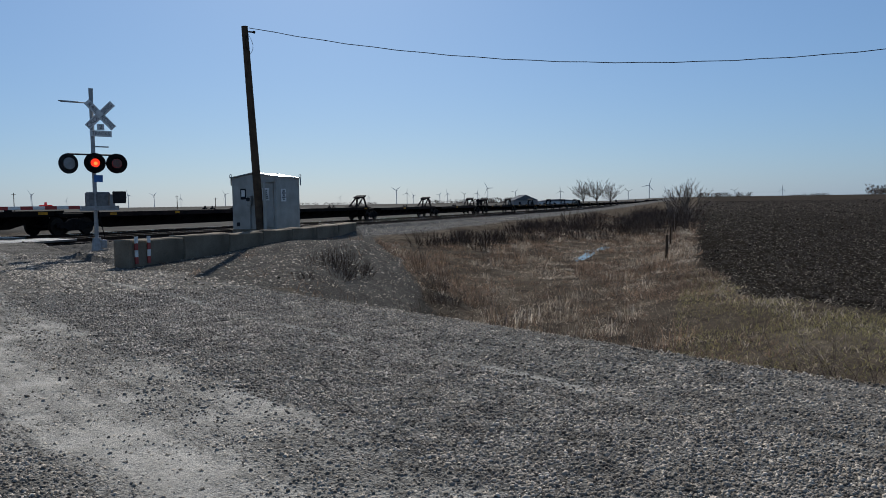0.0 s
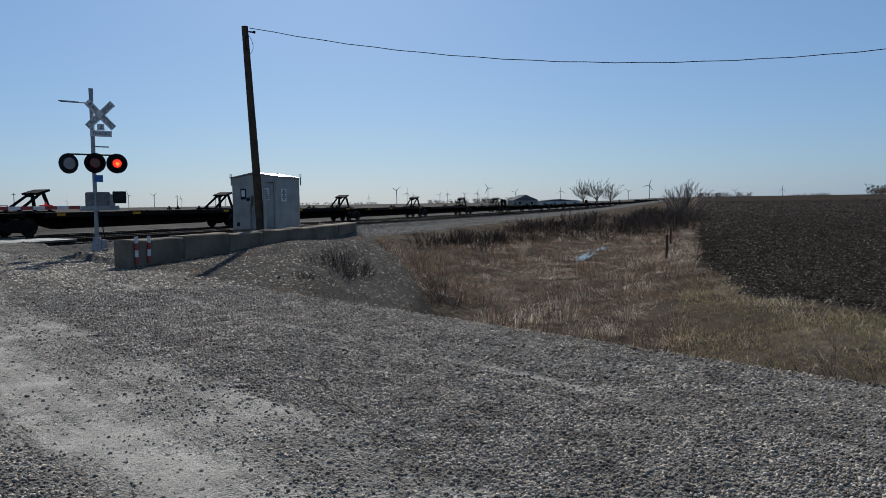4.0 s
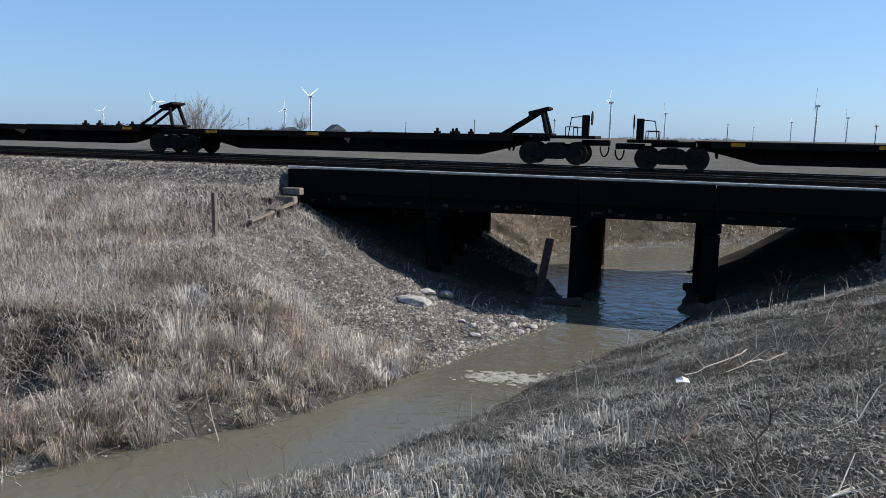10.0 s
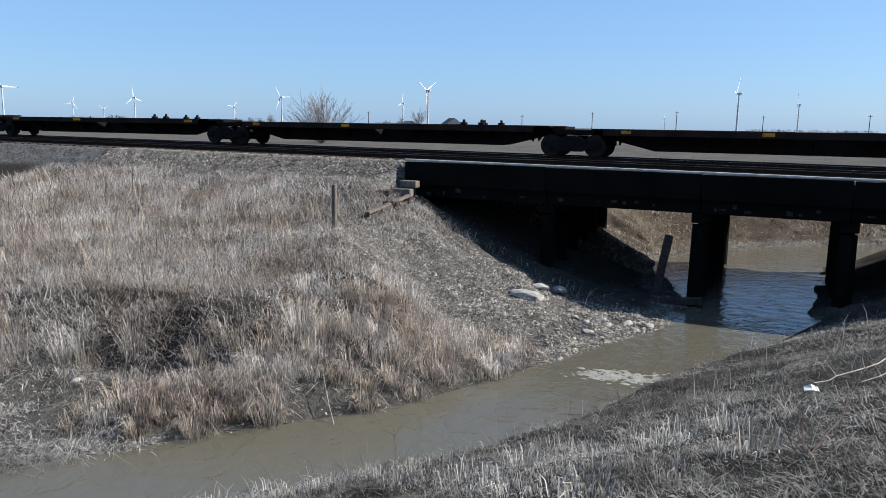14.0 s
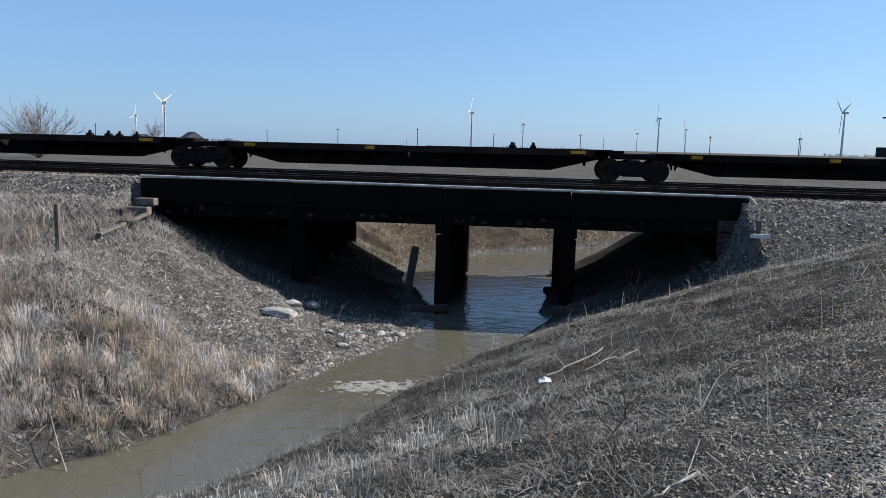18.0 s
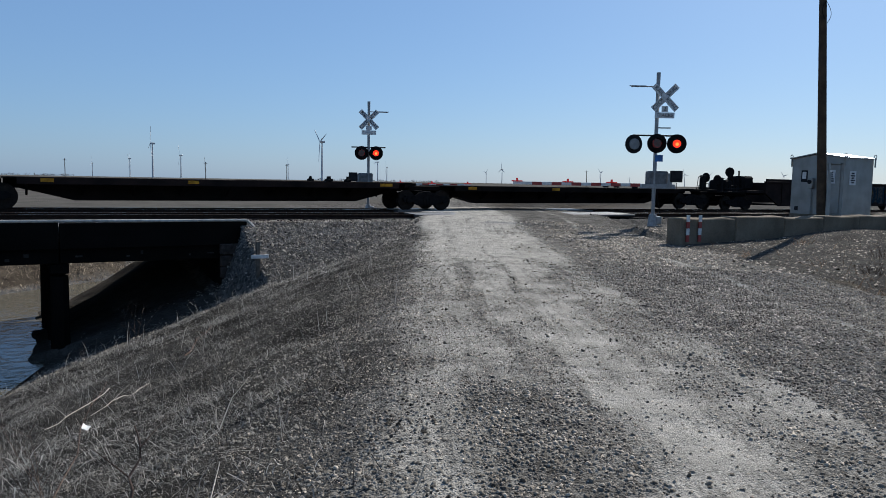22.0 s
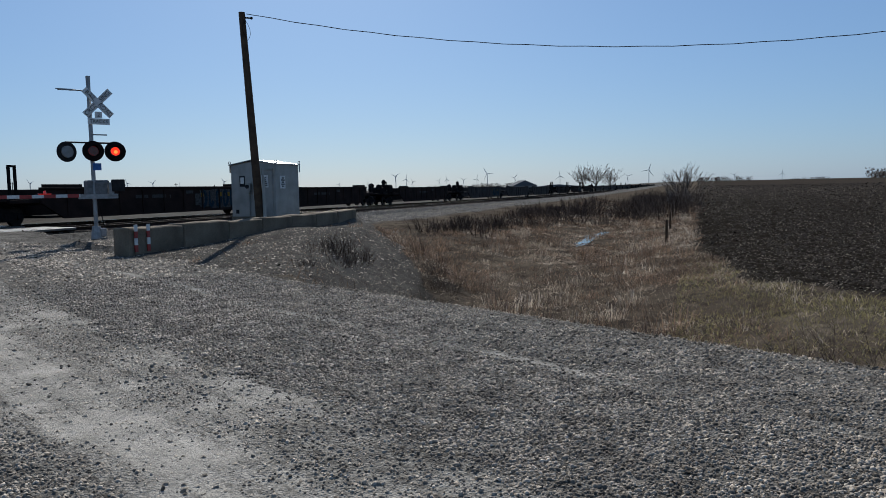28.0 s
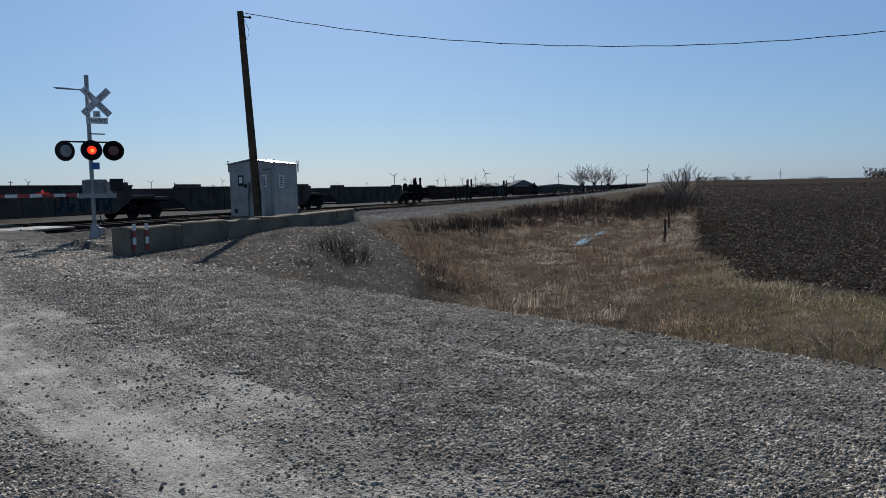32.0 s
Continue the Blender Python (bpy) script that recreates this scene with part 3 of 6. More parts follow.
def bridge():
    root = thing("railway_bridge", Matrix(), "low shade-darkened trestle bridge over the muddy creek", "bridge")
    x0, x1, y0, y1 = BRIDGE_X0, BRIDGE_X1, 23.6, 32.4
    zt = lambda x: float(rail_z(x)) - 0.12
    slabs = [x0, -7.7, -2.8, 1.25, x1]
    for a, b in zip(slabs[:-1], slabs[1:]):
        za = (zt(a) + zt(b)) / 2
        for k in range(6):
            w = (y1 - y0 - 0.3) / 6
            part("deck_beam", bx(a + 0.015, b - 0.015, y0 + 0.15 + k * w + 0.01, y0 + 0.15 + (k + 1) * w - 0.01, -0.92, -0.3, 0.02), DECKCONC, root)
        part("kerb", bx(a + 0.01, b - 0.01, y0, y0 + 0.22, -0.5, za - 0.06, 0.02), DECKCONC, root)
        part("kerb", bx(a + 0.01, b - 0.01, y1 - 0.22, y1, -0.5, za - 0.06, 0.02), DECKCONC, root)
        # worn pale marks along the face of the beams
        x = a + 0.4
        while x < b - 0.5:
            w = random.uniform(0.05, 0.22)
            if random.random() < 0.6:
                z, d = random.uniform(0, 0.14), random.uniform(0.04, 0.16)
                part("worn_patch", bx(x, x + w, y0 + 0.143, y0 + 0.152, -0.84 + z, -0.84 + z + d), GREYWHITE2, root, "worn pale patch")
            x += w + random.uniform(0.05, 0.5)
    part("ballast_bed", bx(x0 + 0.3, x1 - 0.3, y0 + 0.2, y1 - 0.2, -0.3, 0.14), BALLAST_PLAIN, root, "ballast between the kerbs")
    bm = bmesh.new()
    rod(bm, (x0, y0 + 0.03, zt(x0) - 0.01), (x1, y0 + 0.03, zt(x1) - 0.01), 0.042, seg=8)
    rod(bm, (x1, y0 + 0.03, zt(x1) - 0.01), (x1 + 0.33, y0 - 0.12, zt(x1) - 0.38), 0.045, seg=8)
    part("edge_pipe", bm, EDGEPIPE, root, "bright metal pipe along the deck edge")
    for i, x in enumerate((-7.7, -2.8, 1.25)):
        for k in range(6):
            y = 24.1 + k * 1.45
            w = 0.235 + 0.025 * random.random()
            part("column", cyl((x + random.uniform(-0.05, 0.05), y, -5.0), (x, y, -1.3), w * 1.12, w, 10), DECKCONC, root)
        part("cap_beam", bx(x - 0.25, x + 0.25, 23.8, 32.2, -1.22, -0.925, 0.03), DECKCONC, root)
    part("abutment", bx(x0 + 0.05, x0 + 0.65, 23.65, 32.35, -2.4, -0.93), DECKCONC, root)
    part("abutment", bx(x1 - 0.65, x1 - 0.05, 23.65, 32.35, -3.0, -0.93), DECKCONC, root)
    # stacked wing timbers at the far abutment
    for a, b, y, z, h in ((-12.6, -11.95, 22.5, -0.52, 0.24), (-12.8, -12.0, 22.15, -0.79, 0.25), (-12.7, -11.9, 21.95, -1.02, 0.25), (-12.95, -12.45, 21.5, -0.8, 0.24), (-12.4, -11.75, 20.8, -1.1, 0.26)):
        part("wing_timber", bx(a, b, y, y + 0.3, z, z + h, 0.025), OLDWOOD if y > 22 else TIE, root, "weathered stacked wing timber")
    # wing wall by the road
    for k, (z, e) in enumerate(((-0.62, 6.5), (-0.98, 6.62), (-1.34, 6.35))):
        part("wing_timber", bx(5.7, e, 23.34, 23.56, z - 0.17, z + 0.17, 0.03), TIE, root)
    part("wing_post", bx(6.22, 6.33, 21.3, 21.42, -1.5, -0.22, 0.01), OLDWOOD, root, "grey timber post at the wing wall")
    part("wing_brace", bx(6.05, 6.56, 21.24, 21.3, -0.71, -0.6, 0.01), WHITE, root, "pale horizontal board")
    return root


BALLAST_PLAIN = material("crushed_stone", (0.26, 0.26, 0.265), (0.12, 0.12, 0.125), 0.9, scale=14, fine=40, bump=0.9)
EDGEPIPE = material("chalky_white_pipe", (0.5, 0.475, 0.43), (0.3, 0.28, 0.25), 0.8, scale=5, fine=50, vary=0.3)
GREYWHITE2 = material("lime_stain", (0.04, 0.038, 0.035), (0.018, 0.017, 0.016), 0.9)
bridge()


def loose_timber(name, a, b, w, h, mat, label):
    a, b = Vector(a), Vector(b)
    d = b - a
    m = Matrix.Translation((a + b) / 2) @ d.to_track_quat("X", "Z").to_matrix().to_4x4()
    ob = part(name, bx(-d.length / 2, d.length / 2, -w / 2, w / 2, -h / 2, h / 2, 0.01), mat)
    ob.matrix_basis = m
    return tagged(ob, label, name.replace("_", " "))


loose_timber("board", (-12.0, 22.15, -0.74), (-12.0, 19.45, -1.08), 0.16, 0.08, OLDWOOD, "pale weathered board leaning against the wing timbers")
loose_timber("driftwood_post", (-4.05, 24.05, -3.8), (-3.72, 24.1, -1.72), 0.34, 0.26, TIE, "dark leaning timber caught under the bridge")
loose_timber("driftwood", (-3.7, 22.9, -3.6), (-2.5, 23.2, -3.5), 0.22, 0.2, TIE, "dark driftwood lodged against the bridge column")

# ---------------------------------------------------------------- crossing


def disc(bm, c, r, depth, seg=24, r2=None):
    m = Matrix.Translation(c) @ Matrix.Rotation(radians(90), 4, "X")
    bmesh.ops.create_cone(bm, cap_ends=True, segments=seg, radius1=r, radius2=r if r2 is None else r2, depth=depth, matrix=m)
    return bm


def lettering(text, size, mat, parent, m, name="lettering"):
    cu = bpy.data.curves.new("lettering", "FONT")
    cu.body, cu.size, cu.align_x, cu.align_y, cu.extrude = text, size, "CENTER", "CENTER", 0.002
    tmp = bpy.data.objects.new("lettering", cu)
    scene.collection.objects.link(tmp)
    bpy.context.view_layer.update()
    me = bpy.data.meshes.new_from_object(tmp.evaluated_get(bpy.context.evaluated_depsgraph_get()))
    bpy.data.objects.remove(tmp)
    bpy.data.curves.remove(cu)
    me.materials.clear()
    me.materials.append(mat)
    ob = new(name, me)
    ob.parent = parent
    ob.matrix_basis = m
    return ob


LAMPS = []


def light_unit(root, x, y, z, turn, facing, first=True):
    """A flasher: round black background, hood and a red lens on a turning disc; the back of a unit is plain grey."""
    b = bmesh.new()
    disc(b, (0, 0.04, 0), 0.345, 0.02, 32)
    disc(b, (0, 0.17, 0), 0.20, 0.24, 24, 0.14)
    u = part("light_unit", b, BLACK if facing else GREYBLACK, root, "round black flasher" if facing else "round flasher seen from behind")
    u.location = (x, y, z)
    u.rotation_euler = (0, 0, radians(turn))
    if facing:
        h = bmesh.new()
        n = 18
        pr = []
        for k in range(n + 1):
            a = radians(-25 + 230 * k / n)
            for r, yy in ((0.185, 0.02), (0.185, -0.30 if 40 < -25 + 230 * k / n < 140 else -0.16)):
                pr.append(h.verts.new((r * math.cos(a), yy, r * math.sin(a))))
        for k in range(n):
            h.faces.new((pr[2 * k], pr[2 * k + 1], pr[2 * k + 3], pr[2 * k + 2]))
        hood = part("hood", h, BLACK, u)
        mod = hood.modifiers.new("thick", "SOLIDIFY")
        mod.thickness = 0.01
        lens = part("lens", disc(bmesh.new(), (0, 0.012, 0), 0.165, 0.03, 24), LENS, u, "dark red lens")
        lb = disc(bmesh.new(), (0, 0, 0), 0.145, 0.012, 24)
        for f in lb.faces:
            f.material_index = 0 if f.normal.y < -0.5 else 1
        spot = [lb.verts.new((0.01 + 0.062 * math.cos(k * math.pi / 8), -0.0085, -0.02 + 0.062 * math.sin(k * math.pi / 8))) for k in range(16)]
        lb.faces.new(spot).material_index = 2
        lamp = part("lamp", lb, [GLOW, LENS, HOT], u, "turning lamp disc with one lit face")
        lamp.location = (0, -0.05, 0)
        LAMPS.append((lamp, first))
    else:
        part("back_cap", disc(bmesh.new(), (0, -0.005, 0), 0.2, 0.06, 20), ALU, u, "grey back cover")
    return u


def blade(root, ang, text, x, z, y):
    b = part("crossbuck_blade", bx(-0.61, 0.61, -0.008, 0.008, -0.115, 0.115, 0.006), WHITE, root, "white crossbuck blade")
    b.matrix_basis = Matrix.Translation((x, y, z)) @ Matrix.Rotation(radians(ang), 4, "Y")
    if text:
        a, c = text
        for t, dx in ((a, -0.33), (c, 0.33)):
            lettering(t, 0.2, LETTER, b, Matrix.Translation((dx, -0.011, 0)) @ Matrix.Rotation(radians(90), 4, "X"))


def bars(root, rows, width, height, mat, m):
    """Unreadable print: plain bars of its size."""
    bm = bmesh.new()
    for k in range(rows):
        w = width * random.uniform(0.55, 1.0) / 2
        z = height * (0.5 - (k + 0.5) / rows)
        box(bm, -w, w, -0.004, 0, z - height / rows * 0.28, z + height / rows * 0.28)
    ob = part("print", bm, mat, root)
    ob.matrix_basis = m
    return ob


CAST = material("dull_cast_housing", (0.17, 0.172, 0.172), (0.11, 0.11, 0.11), 0.6, vary=0.15)
GREYBLACK = material("dull_black_paint", (0.03, 0.03, 0.032), None, 0.6, vary=0.1)


def signal(m, label, near):
    s = 1 if near else -1
    root = thing("crossing_signal", m, label, "crossing signal", "crossing signals")
    bm = cyl((0, 0, 0), (0, 0, 0.5), 0.2, 0.13, 14)
    box(bm, 0.08, 0.3, -0.16, 0.16, 0.12, 0.42, 0.03)
    part("base", bm, ALU, root, "cast aluminium base")
    part("mast", cyl((0, 0, 0.35), (0, 0, 5.45), 0.068, seg=16), ALU, root, "silver mast")
    part("bell", cyl((0, 0, 5.3), (0, 0, 5.62), 0.07, 0.075, 12), ALU, root, "grey bell at the mast head")
    bm = bmesh.new()
    rod(bm, (0.02, 0, 5.12), (-0.95 * s, 0.1, 5.12), 0.022, seg=8)
    box(bm, -0.95 * s - 0.06 if s > 0 else 0.4, -0.4 if s > 0 else 1.01, 0.07, 0.13, 5.13, 5.16)
    part("top_arm", bm, ALU, root, "thin horizontal arm")
    cx = 0.24 if near else 0.0
    blade(root, -45, ("CROS", "SING"), cx, 4.72, -0.11)
    blade(root, 45, ("RAIL", "ROAD"), cx, 4.72, -0.135)
    sg = part("track_count_sign", bx(-0.36 + cx, 0.36 + cx, -0.13, -0.115, 3.98, 4.19, 0.006), WHITE, root, "white track count sign")
    if near:
        lettering("TRACKS", 0.16, LETTER, sg, Matrix.Translation((cx, -0.133, 4.085)) @ Matrix.Rotation(radians(90), 4, "X"))
        s2 = part("track_count_plate", bx(-0.12 + cx, 0.12 + cx, -0.13, -0.115, 4.2, 4.42, 0.006), WHITE, root, "white number plate of the track count sign")
        lettering("2", 0.2, LETTER, s2, Matrix.Translation((cx, -0.133, 4.31)) @ Matrix.Rotation(radians(90), 4, "X"))
        part("bracket", bx(0, 0.5, -0.06, 0.0, 3.62, 3.66), ALU, root)
    else:
        part("track_count_plate", bx(-0.14, 0.14, -0.13, -0.115, 4.2, 4.42, 0.006), WHITE, root)
    part("cross_arm", cyl((-0.85, -0.02, 3.36), (0.85, -0.02, 3.36), 0.03, seg=8), GREYBLACK, root)
    if near:
        light_unit(root, -0.02, -0.22, 3.07, -8, True)
        light_unit(root, 0.72, -0.16, 3.07, -14, True, False)
        light_unit(root, -0.76, 0.1, 3.05, 14, False)
        part("blue_notice", bx(-0.03, 0.25, -0.1, -0.085, 2.42, 2.66), BLUE, root, "small blue emergency notice")
    else:
        light_unit(root, -0.36, -0.2, 3.07, -10, True)
        light_unit(root, 0.36, -0.2, 3.07, -10, True, False)
    # gate mechanism, counterweight and the lowered arm
    g = part("gate_mechanism", bx(-0.22 * s if s > 0 else -0.5, 0.5 if s > 0 else 0.22, -0.05, 0.42, 1.45, 2.08, 0.04), CAST, root, "dull grey gate mechanism box")
    part("cover", bx((0.02 if s > 0 else -0.42), (0.42 if s > 0 else -0.02), -0.09, -0.05, 1.52, 2.02, 0.02), CAST, g)
    cw = bmesh.new()
    box(cw, *((-0.55, 0.75) if s > 0 else (-0.75, 0.55)), -0.13, -0.09, 1.44, 1.60)
    box(cw, *((0.45, 0.62) if s > 0 else (-0.62, -0.45)), -0.13, -0.09, 1.5, 2.0)
    part("counterweight_arm", cw, ALU, root)
    part("counterweight", bx(*((0.55, 0.98) if s > 0 else (-0.98, -0.55)), -0.2, -0.06, 1.68, 2.1, 0.02), GREYBLACK, root, "dark square counterweight")
    if near:
        part("cable", cyl((0.25, -0.06, 0.5), (0.05, -0.1, 1.45), 0.018, seg=6), BLACK, root)
    n = 13
    L = 5.2
    arm = part("gate_arm", bx(*((-L, -0.5) if s > 0 else (0.5, L)), -0.16, -0.13, 1.5, 1.61, 0.006), WHITE, root, "white gate arm with red bands")
    for k in range(n // 2 + 1):
        a = 0.55 + k * 0.72
        if a + 0.36 < L:
            part("red_band", bx(*sorted((-s * a, -s * (a + 0.36))), -0.166, -0.124, 1.497, 1.613), RED, arm)
    for a in (1.6, 3.2, 5.05):
        b = rod(bx(-s * a - 0.2, -s * a + 0.2, -0.17, -0.12, 1.61, 1.65, 0.01), (-s * a, -0.145, 1.63), (-s * a, -0.145, 1.74), 0.05, 0.035, 10)
        part("arm_light", b, REDLAMP, arm, "small red gate light")
    return root


REDLAMP = material("red_gate_light", (0.3, 0.01, 0.01), None, 0.25, emit=(1.0, 0.05, 0.03), power=0.12, bump=0)
face = math.degrees(math.atan2(ROAD_E[1], ROAD_E[0])) - 90
near_signal = signal(pose(20.5, 19.75, 0.06, 0, 0, face), "silver crossing signal mast with flashers and lowered gate", True)
far_signal = signal(pose(15.7, 34.3, -0.1, 0, 0, face + 8), "silver crossing signal mast standing beyond the tracks", False)


def utility_pole():
    root = thing("utility_pole", pose(24.83, 15.93, 0.3), "brown timber utility pole beside the equipment house", "utility pole")
    part("pole", cyl((0, 0, -0.2), (-0.22, 0.34, 8.05), 0.165, 0.118, 16), POLEWOOD, root)
    part("conduit", cyl((0.02, -0.17, 0.1), (0.0, -0.15, 2.2), 0.04, seg=8), GALV, root, "grey conduit on the pole")
    part("cable_guard", bx(-0.1, 0.1, -0.2, -0.16, 0.2, 1.9, 0.01), GALV, root)
    bm = bmesh.new()
    rod(bm, (-0.2, 0.24, 7.85), (-0.05, 0.1, 7.85), 0.03, seg=8)
    bmesh.ops.create_icosphere(bm, subdivisions=1, radius=0.06, matrix=Matrix.Translation((-0.02, 0.06, 7.85)))
    part("insulator", bm, BLACK, root, "dark insulator at the pole top")
    for k, (dx, dz) in enumerate(((-0.22, 0.5), (0.3, 0.62))):
        pts = [(-0.2 + dx * math.sin(i / 10 * math.pi), 0.2, 7.75 - dz * i / 10 * 1.3) for i in range(11)]
        bm = bmesh.new()
        for a, b in zip(pts[:-1], pts[1:]):
            rod(bm, a, b, 0.008, seg=5)
        part("drip_loop", bm, BLACK, root, "looped service wire")


utility_pole()


def overhead_wire():
    bm = bmesh.new()
    a, b = Vector((24.66, 16.1)), Vector((29.4, -17.0))
    pts = []
    for k in range(41):
        s = k / 40 * 1.15
        p = a + (b - a) * s
        pts.append((p.x, p.y, 6.22 + 7.44 * (s - 0.5265) ** 2 + (0.02 if k % 2 else 0)))
    for p, q in zip(pts[:-1], pts[1:]):
        rod(bm, p, q, 0.014, seg=5, caps=False)
    tagged(part("overhead_wire", bm, WIRE), "thin dark twisted overhead service wire", "wire")


WIRE = material("dark_wire", (0.05, 0.05, 0.055), None, 0.6)
overhead_wire()


def equipment_house():
    """Aligned with the tracks; gable end towards the road."""
    root = thing("equipment_house", pose(26.4, 16.2, 0.55), "galvanised steel railway equipment house with gable roof", "equipment house")
    X, Y, H = 1.85, 2.08, 2.18
    part("plinth", bx(-0.03, X + 0.03, -0.03, Y + 0.03, -0.35, 0.08, 0.01), CONCRETE, root)
    bm = bmesh.new()
    out = [(0, 0.08), (Y, 0.08), (Y, H), (Y / 2, H + 0.16), (0, H)]
    f = [bm.verts.new((0, y, z)) for y, z in out]
    g = [bm.verts.new((X, y, z)) for y, z in out]
    bm.faces.new(f)
    bm.faces.new(g[::-1])
    for i in range(5):
        bm.faces.new((f[i], g[i], g[(i + 1) % 5], f[(i + 1) % 5]))
    bmesh.ops.recalc_face_normals(bm, faces=bm.faces)
    part("body", bm, GALV, root)
    for s, (y0, y1) in enumerate(((-0.07, Y / 2), (Y / 2, Y + 0.07))):
        bm = bmesh.new()
        z0 = H + 0.02 - 0.012
        za, zb = (z0 - 0.01, H + 0.185) if s == 0 else (H + 0.185, z0 - 0.01)
        v = [bm.verts.new((x, y, z + dz)) for dz in (0, 0.035) for x in (-0.08, X + 0.08) for y, z in ((y0, za), (y1, zb))]
        for q in ((0, 1, 3, 2), (4, 6, 7, 5), (0, 4, 5, 1), (2, 3, 7, 6), (0, 2, 6, 4), (1, 5, 7, 3)):
            bm.faces.new([v[i] for i in q])
        bmesh.ops.recalc_face_normals(bm, faces=bm.faces)
        part("roof_panel", bm, GALV, root)
    # lifting eyes
    for x, y in ((0.0, -0.05), (X, -0.05), (0.0, Y + 0.05)):
        bm = bmesh.new()
        n = 10
        for i in range(n):
            p, q = (2 * math.pi * i / n, 2 * math.pi * (i + 1) / n)
            rod(bm, (x, y + 0.05 * math.cos(p), H + 0.1 + 0.06 * math.sin(p)), (x, y + 0.05 * math.cos(q), H + 0.1 + 0.06 * math.sin(q)), 0.014, seg=5)
        box(bm, x - 0.03, x + 0.03, y - 0.03, y + 0.0, H - 0.3, H + 0.05)
        part("lifting_eye", bm, GALV, root)
    # door in the gable end, with hood, handle, notices, meter
    d = part("door", bx(-0.03, 0.004, 0.12, 1.0, 0.14, 1.95, 0.008), GALV, root, "flush steel door")
    part("door_handle", bx(-0.07, -0.03, 0.9, 0.96, 0.95, 1.15, 0.01), BLACK, d)
    part("rain_hood", bx(-0.1, 0.0, 0.08, 1.04, 1.97, 2.0), GALV, root)
    n1 = part("notice", bx(-0.045, -0.03, 0.3, 0.62, 1.25, 1.75, 0.004), WHITE, root, "white printed notice")
    n1.location = (0, 0, 0)
    bars(n1, 5, 0.24, 0.4, LETTER, Matrix.Translation((-0.046, 0.46, 1.5)) @ Matrix.Rotation(radians(-90), 4, "Z"))
    n2 = part("notice", bx(0.35, 0.75, -0.015, 0, 1.2, 1.72, 0.004), WHITE, root, "white printed notice")
    bars(n2, 5, 0.3, 0.42, LETTER, Matrix.Translation((0.55, -0.016, 1.46)))
    n3 = part("notice", bx(-0.015, 0, 1.42, 1.68, 1.3, 1.74, 0.004), GREYBLACK, root, "dark framed notice")
    part("paper", bx(-0.02, -0.015, 1.47, 1.63, 1.42, 1.68), WHITE, n3)
    mt = part("meter_box", bx(-0.16, 0, 1.12, 1.32, 1.05, 1.45, 0.02), GALV, root, "grey electricity meter box")
    part("meter", cyl((-0.2, 1.22, 1.3), (-0.16, 1.22, 1.3), 0.08, seg=14), GREYBLACK, mt)
    part("conduit", cyl((-0.05, 1.22, 0.1), (-0.05, 1.22, 1.05), 0.025, seg=8), GALV, root)
    part("vent", bx(-0.02, 0, 1.75, 1.9, 0.2, 0.36, 0.004), GREYBLACK, root)


equipment_house()


def barrier():
    pts = [(15.6, 14.25), (17.72, 14.22), (19.9, 14.22), (21.86, 14.24), (24.0, 14.38), (26.16, 14.57), (28.6, 14.86), (31.2, 15.22)]
    for k, (a, b) in enumerate(zip(pts[:-1], pts[1:])):
        d = Vector((b[0] - a[0], b[1] - a[1]))
        root = thing("concrete_barrier", pose((a[0] + b[0]) / 2, (a[1] + b[1]) / 2, -0.1 + 0.03 * random.uniform(-1, 1), 0, random.uniform(-0.8, 0.8), math.degrees(math.atan2(d.y, d.x)) + random.uniform(-1.2, 1.2)),
                     "weathered concrete barrier block " + ("with red and white markers" if k == 0 else "beside the gravel slope"), "barrier", "barrier blocks")
        bm = bx(-d.length / 2 + 0.015, d.length / 2 - 0.015, -0.29, 0.29, 0, 0.83, 0.03)
        bmesh.ops.subdivide_edges(bm, edges=bm.edges, cuts=3, use_grid_fill=True)
        for v in bm.verts:
            v.co += 0.022 * noise.noise_vector(v.co * 1.7 + Vector((k * 9, 0, 0)))
            if v.co.z > 0.75:
                v.co.z += 0.03 * noise.noise(v.co * 2.3 + Vector((k * 5, 3, 0)))
        part("block", bm, CONCRETE, root)
        if k == 0:
            for x in (-0.88, -0.42):
                for i, mt in enumerate((WHITE, RED, WHITE, RED)):
                    part("marker_band", bx(x - 0.055, x + 0.055, -0.345, -0.32, 0.75 - i * 0.18, 0.93 - i * 0.18 - 0.003), mt, root, "reflective marker band")


barrier()

# ---------------------------------------------------------------- train
SPEED = 19.45
CARS = []
SHARED = {}


def shared(key, make, mat, name, parent, loc=(0, 0, 0), label=""):
    if key not in SHARED:
        ob = part(name, make(), mat, parent, label, loc)
        SHARED[key] = ob.data
        return ob
    ob = new(name, SHARED[key])
    ob.parent, ob.location = parent, loc
    if label:
        tagged(ob, label)
    return ob


def wheel_mesh():
    bm = bmesh.new()
    disc(bm, (0, -0.02, 0), 0.42, 0.10, 28)
    disc(bm, (0, 0.045, 0), 0.45, 0.03, 28)
    disc(bm, (0, -0.08, 0), 0.16, 0.08, 16)
    return bm


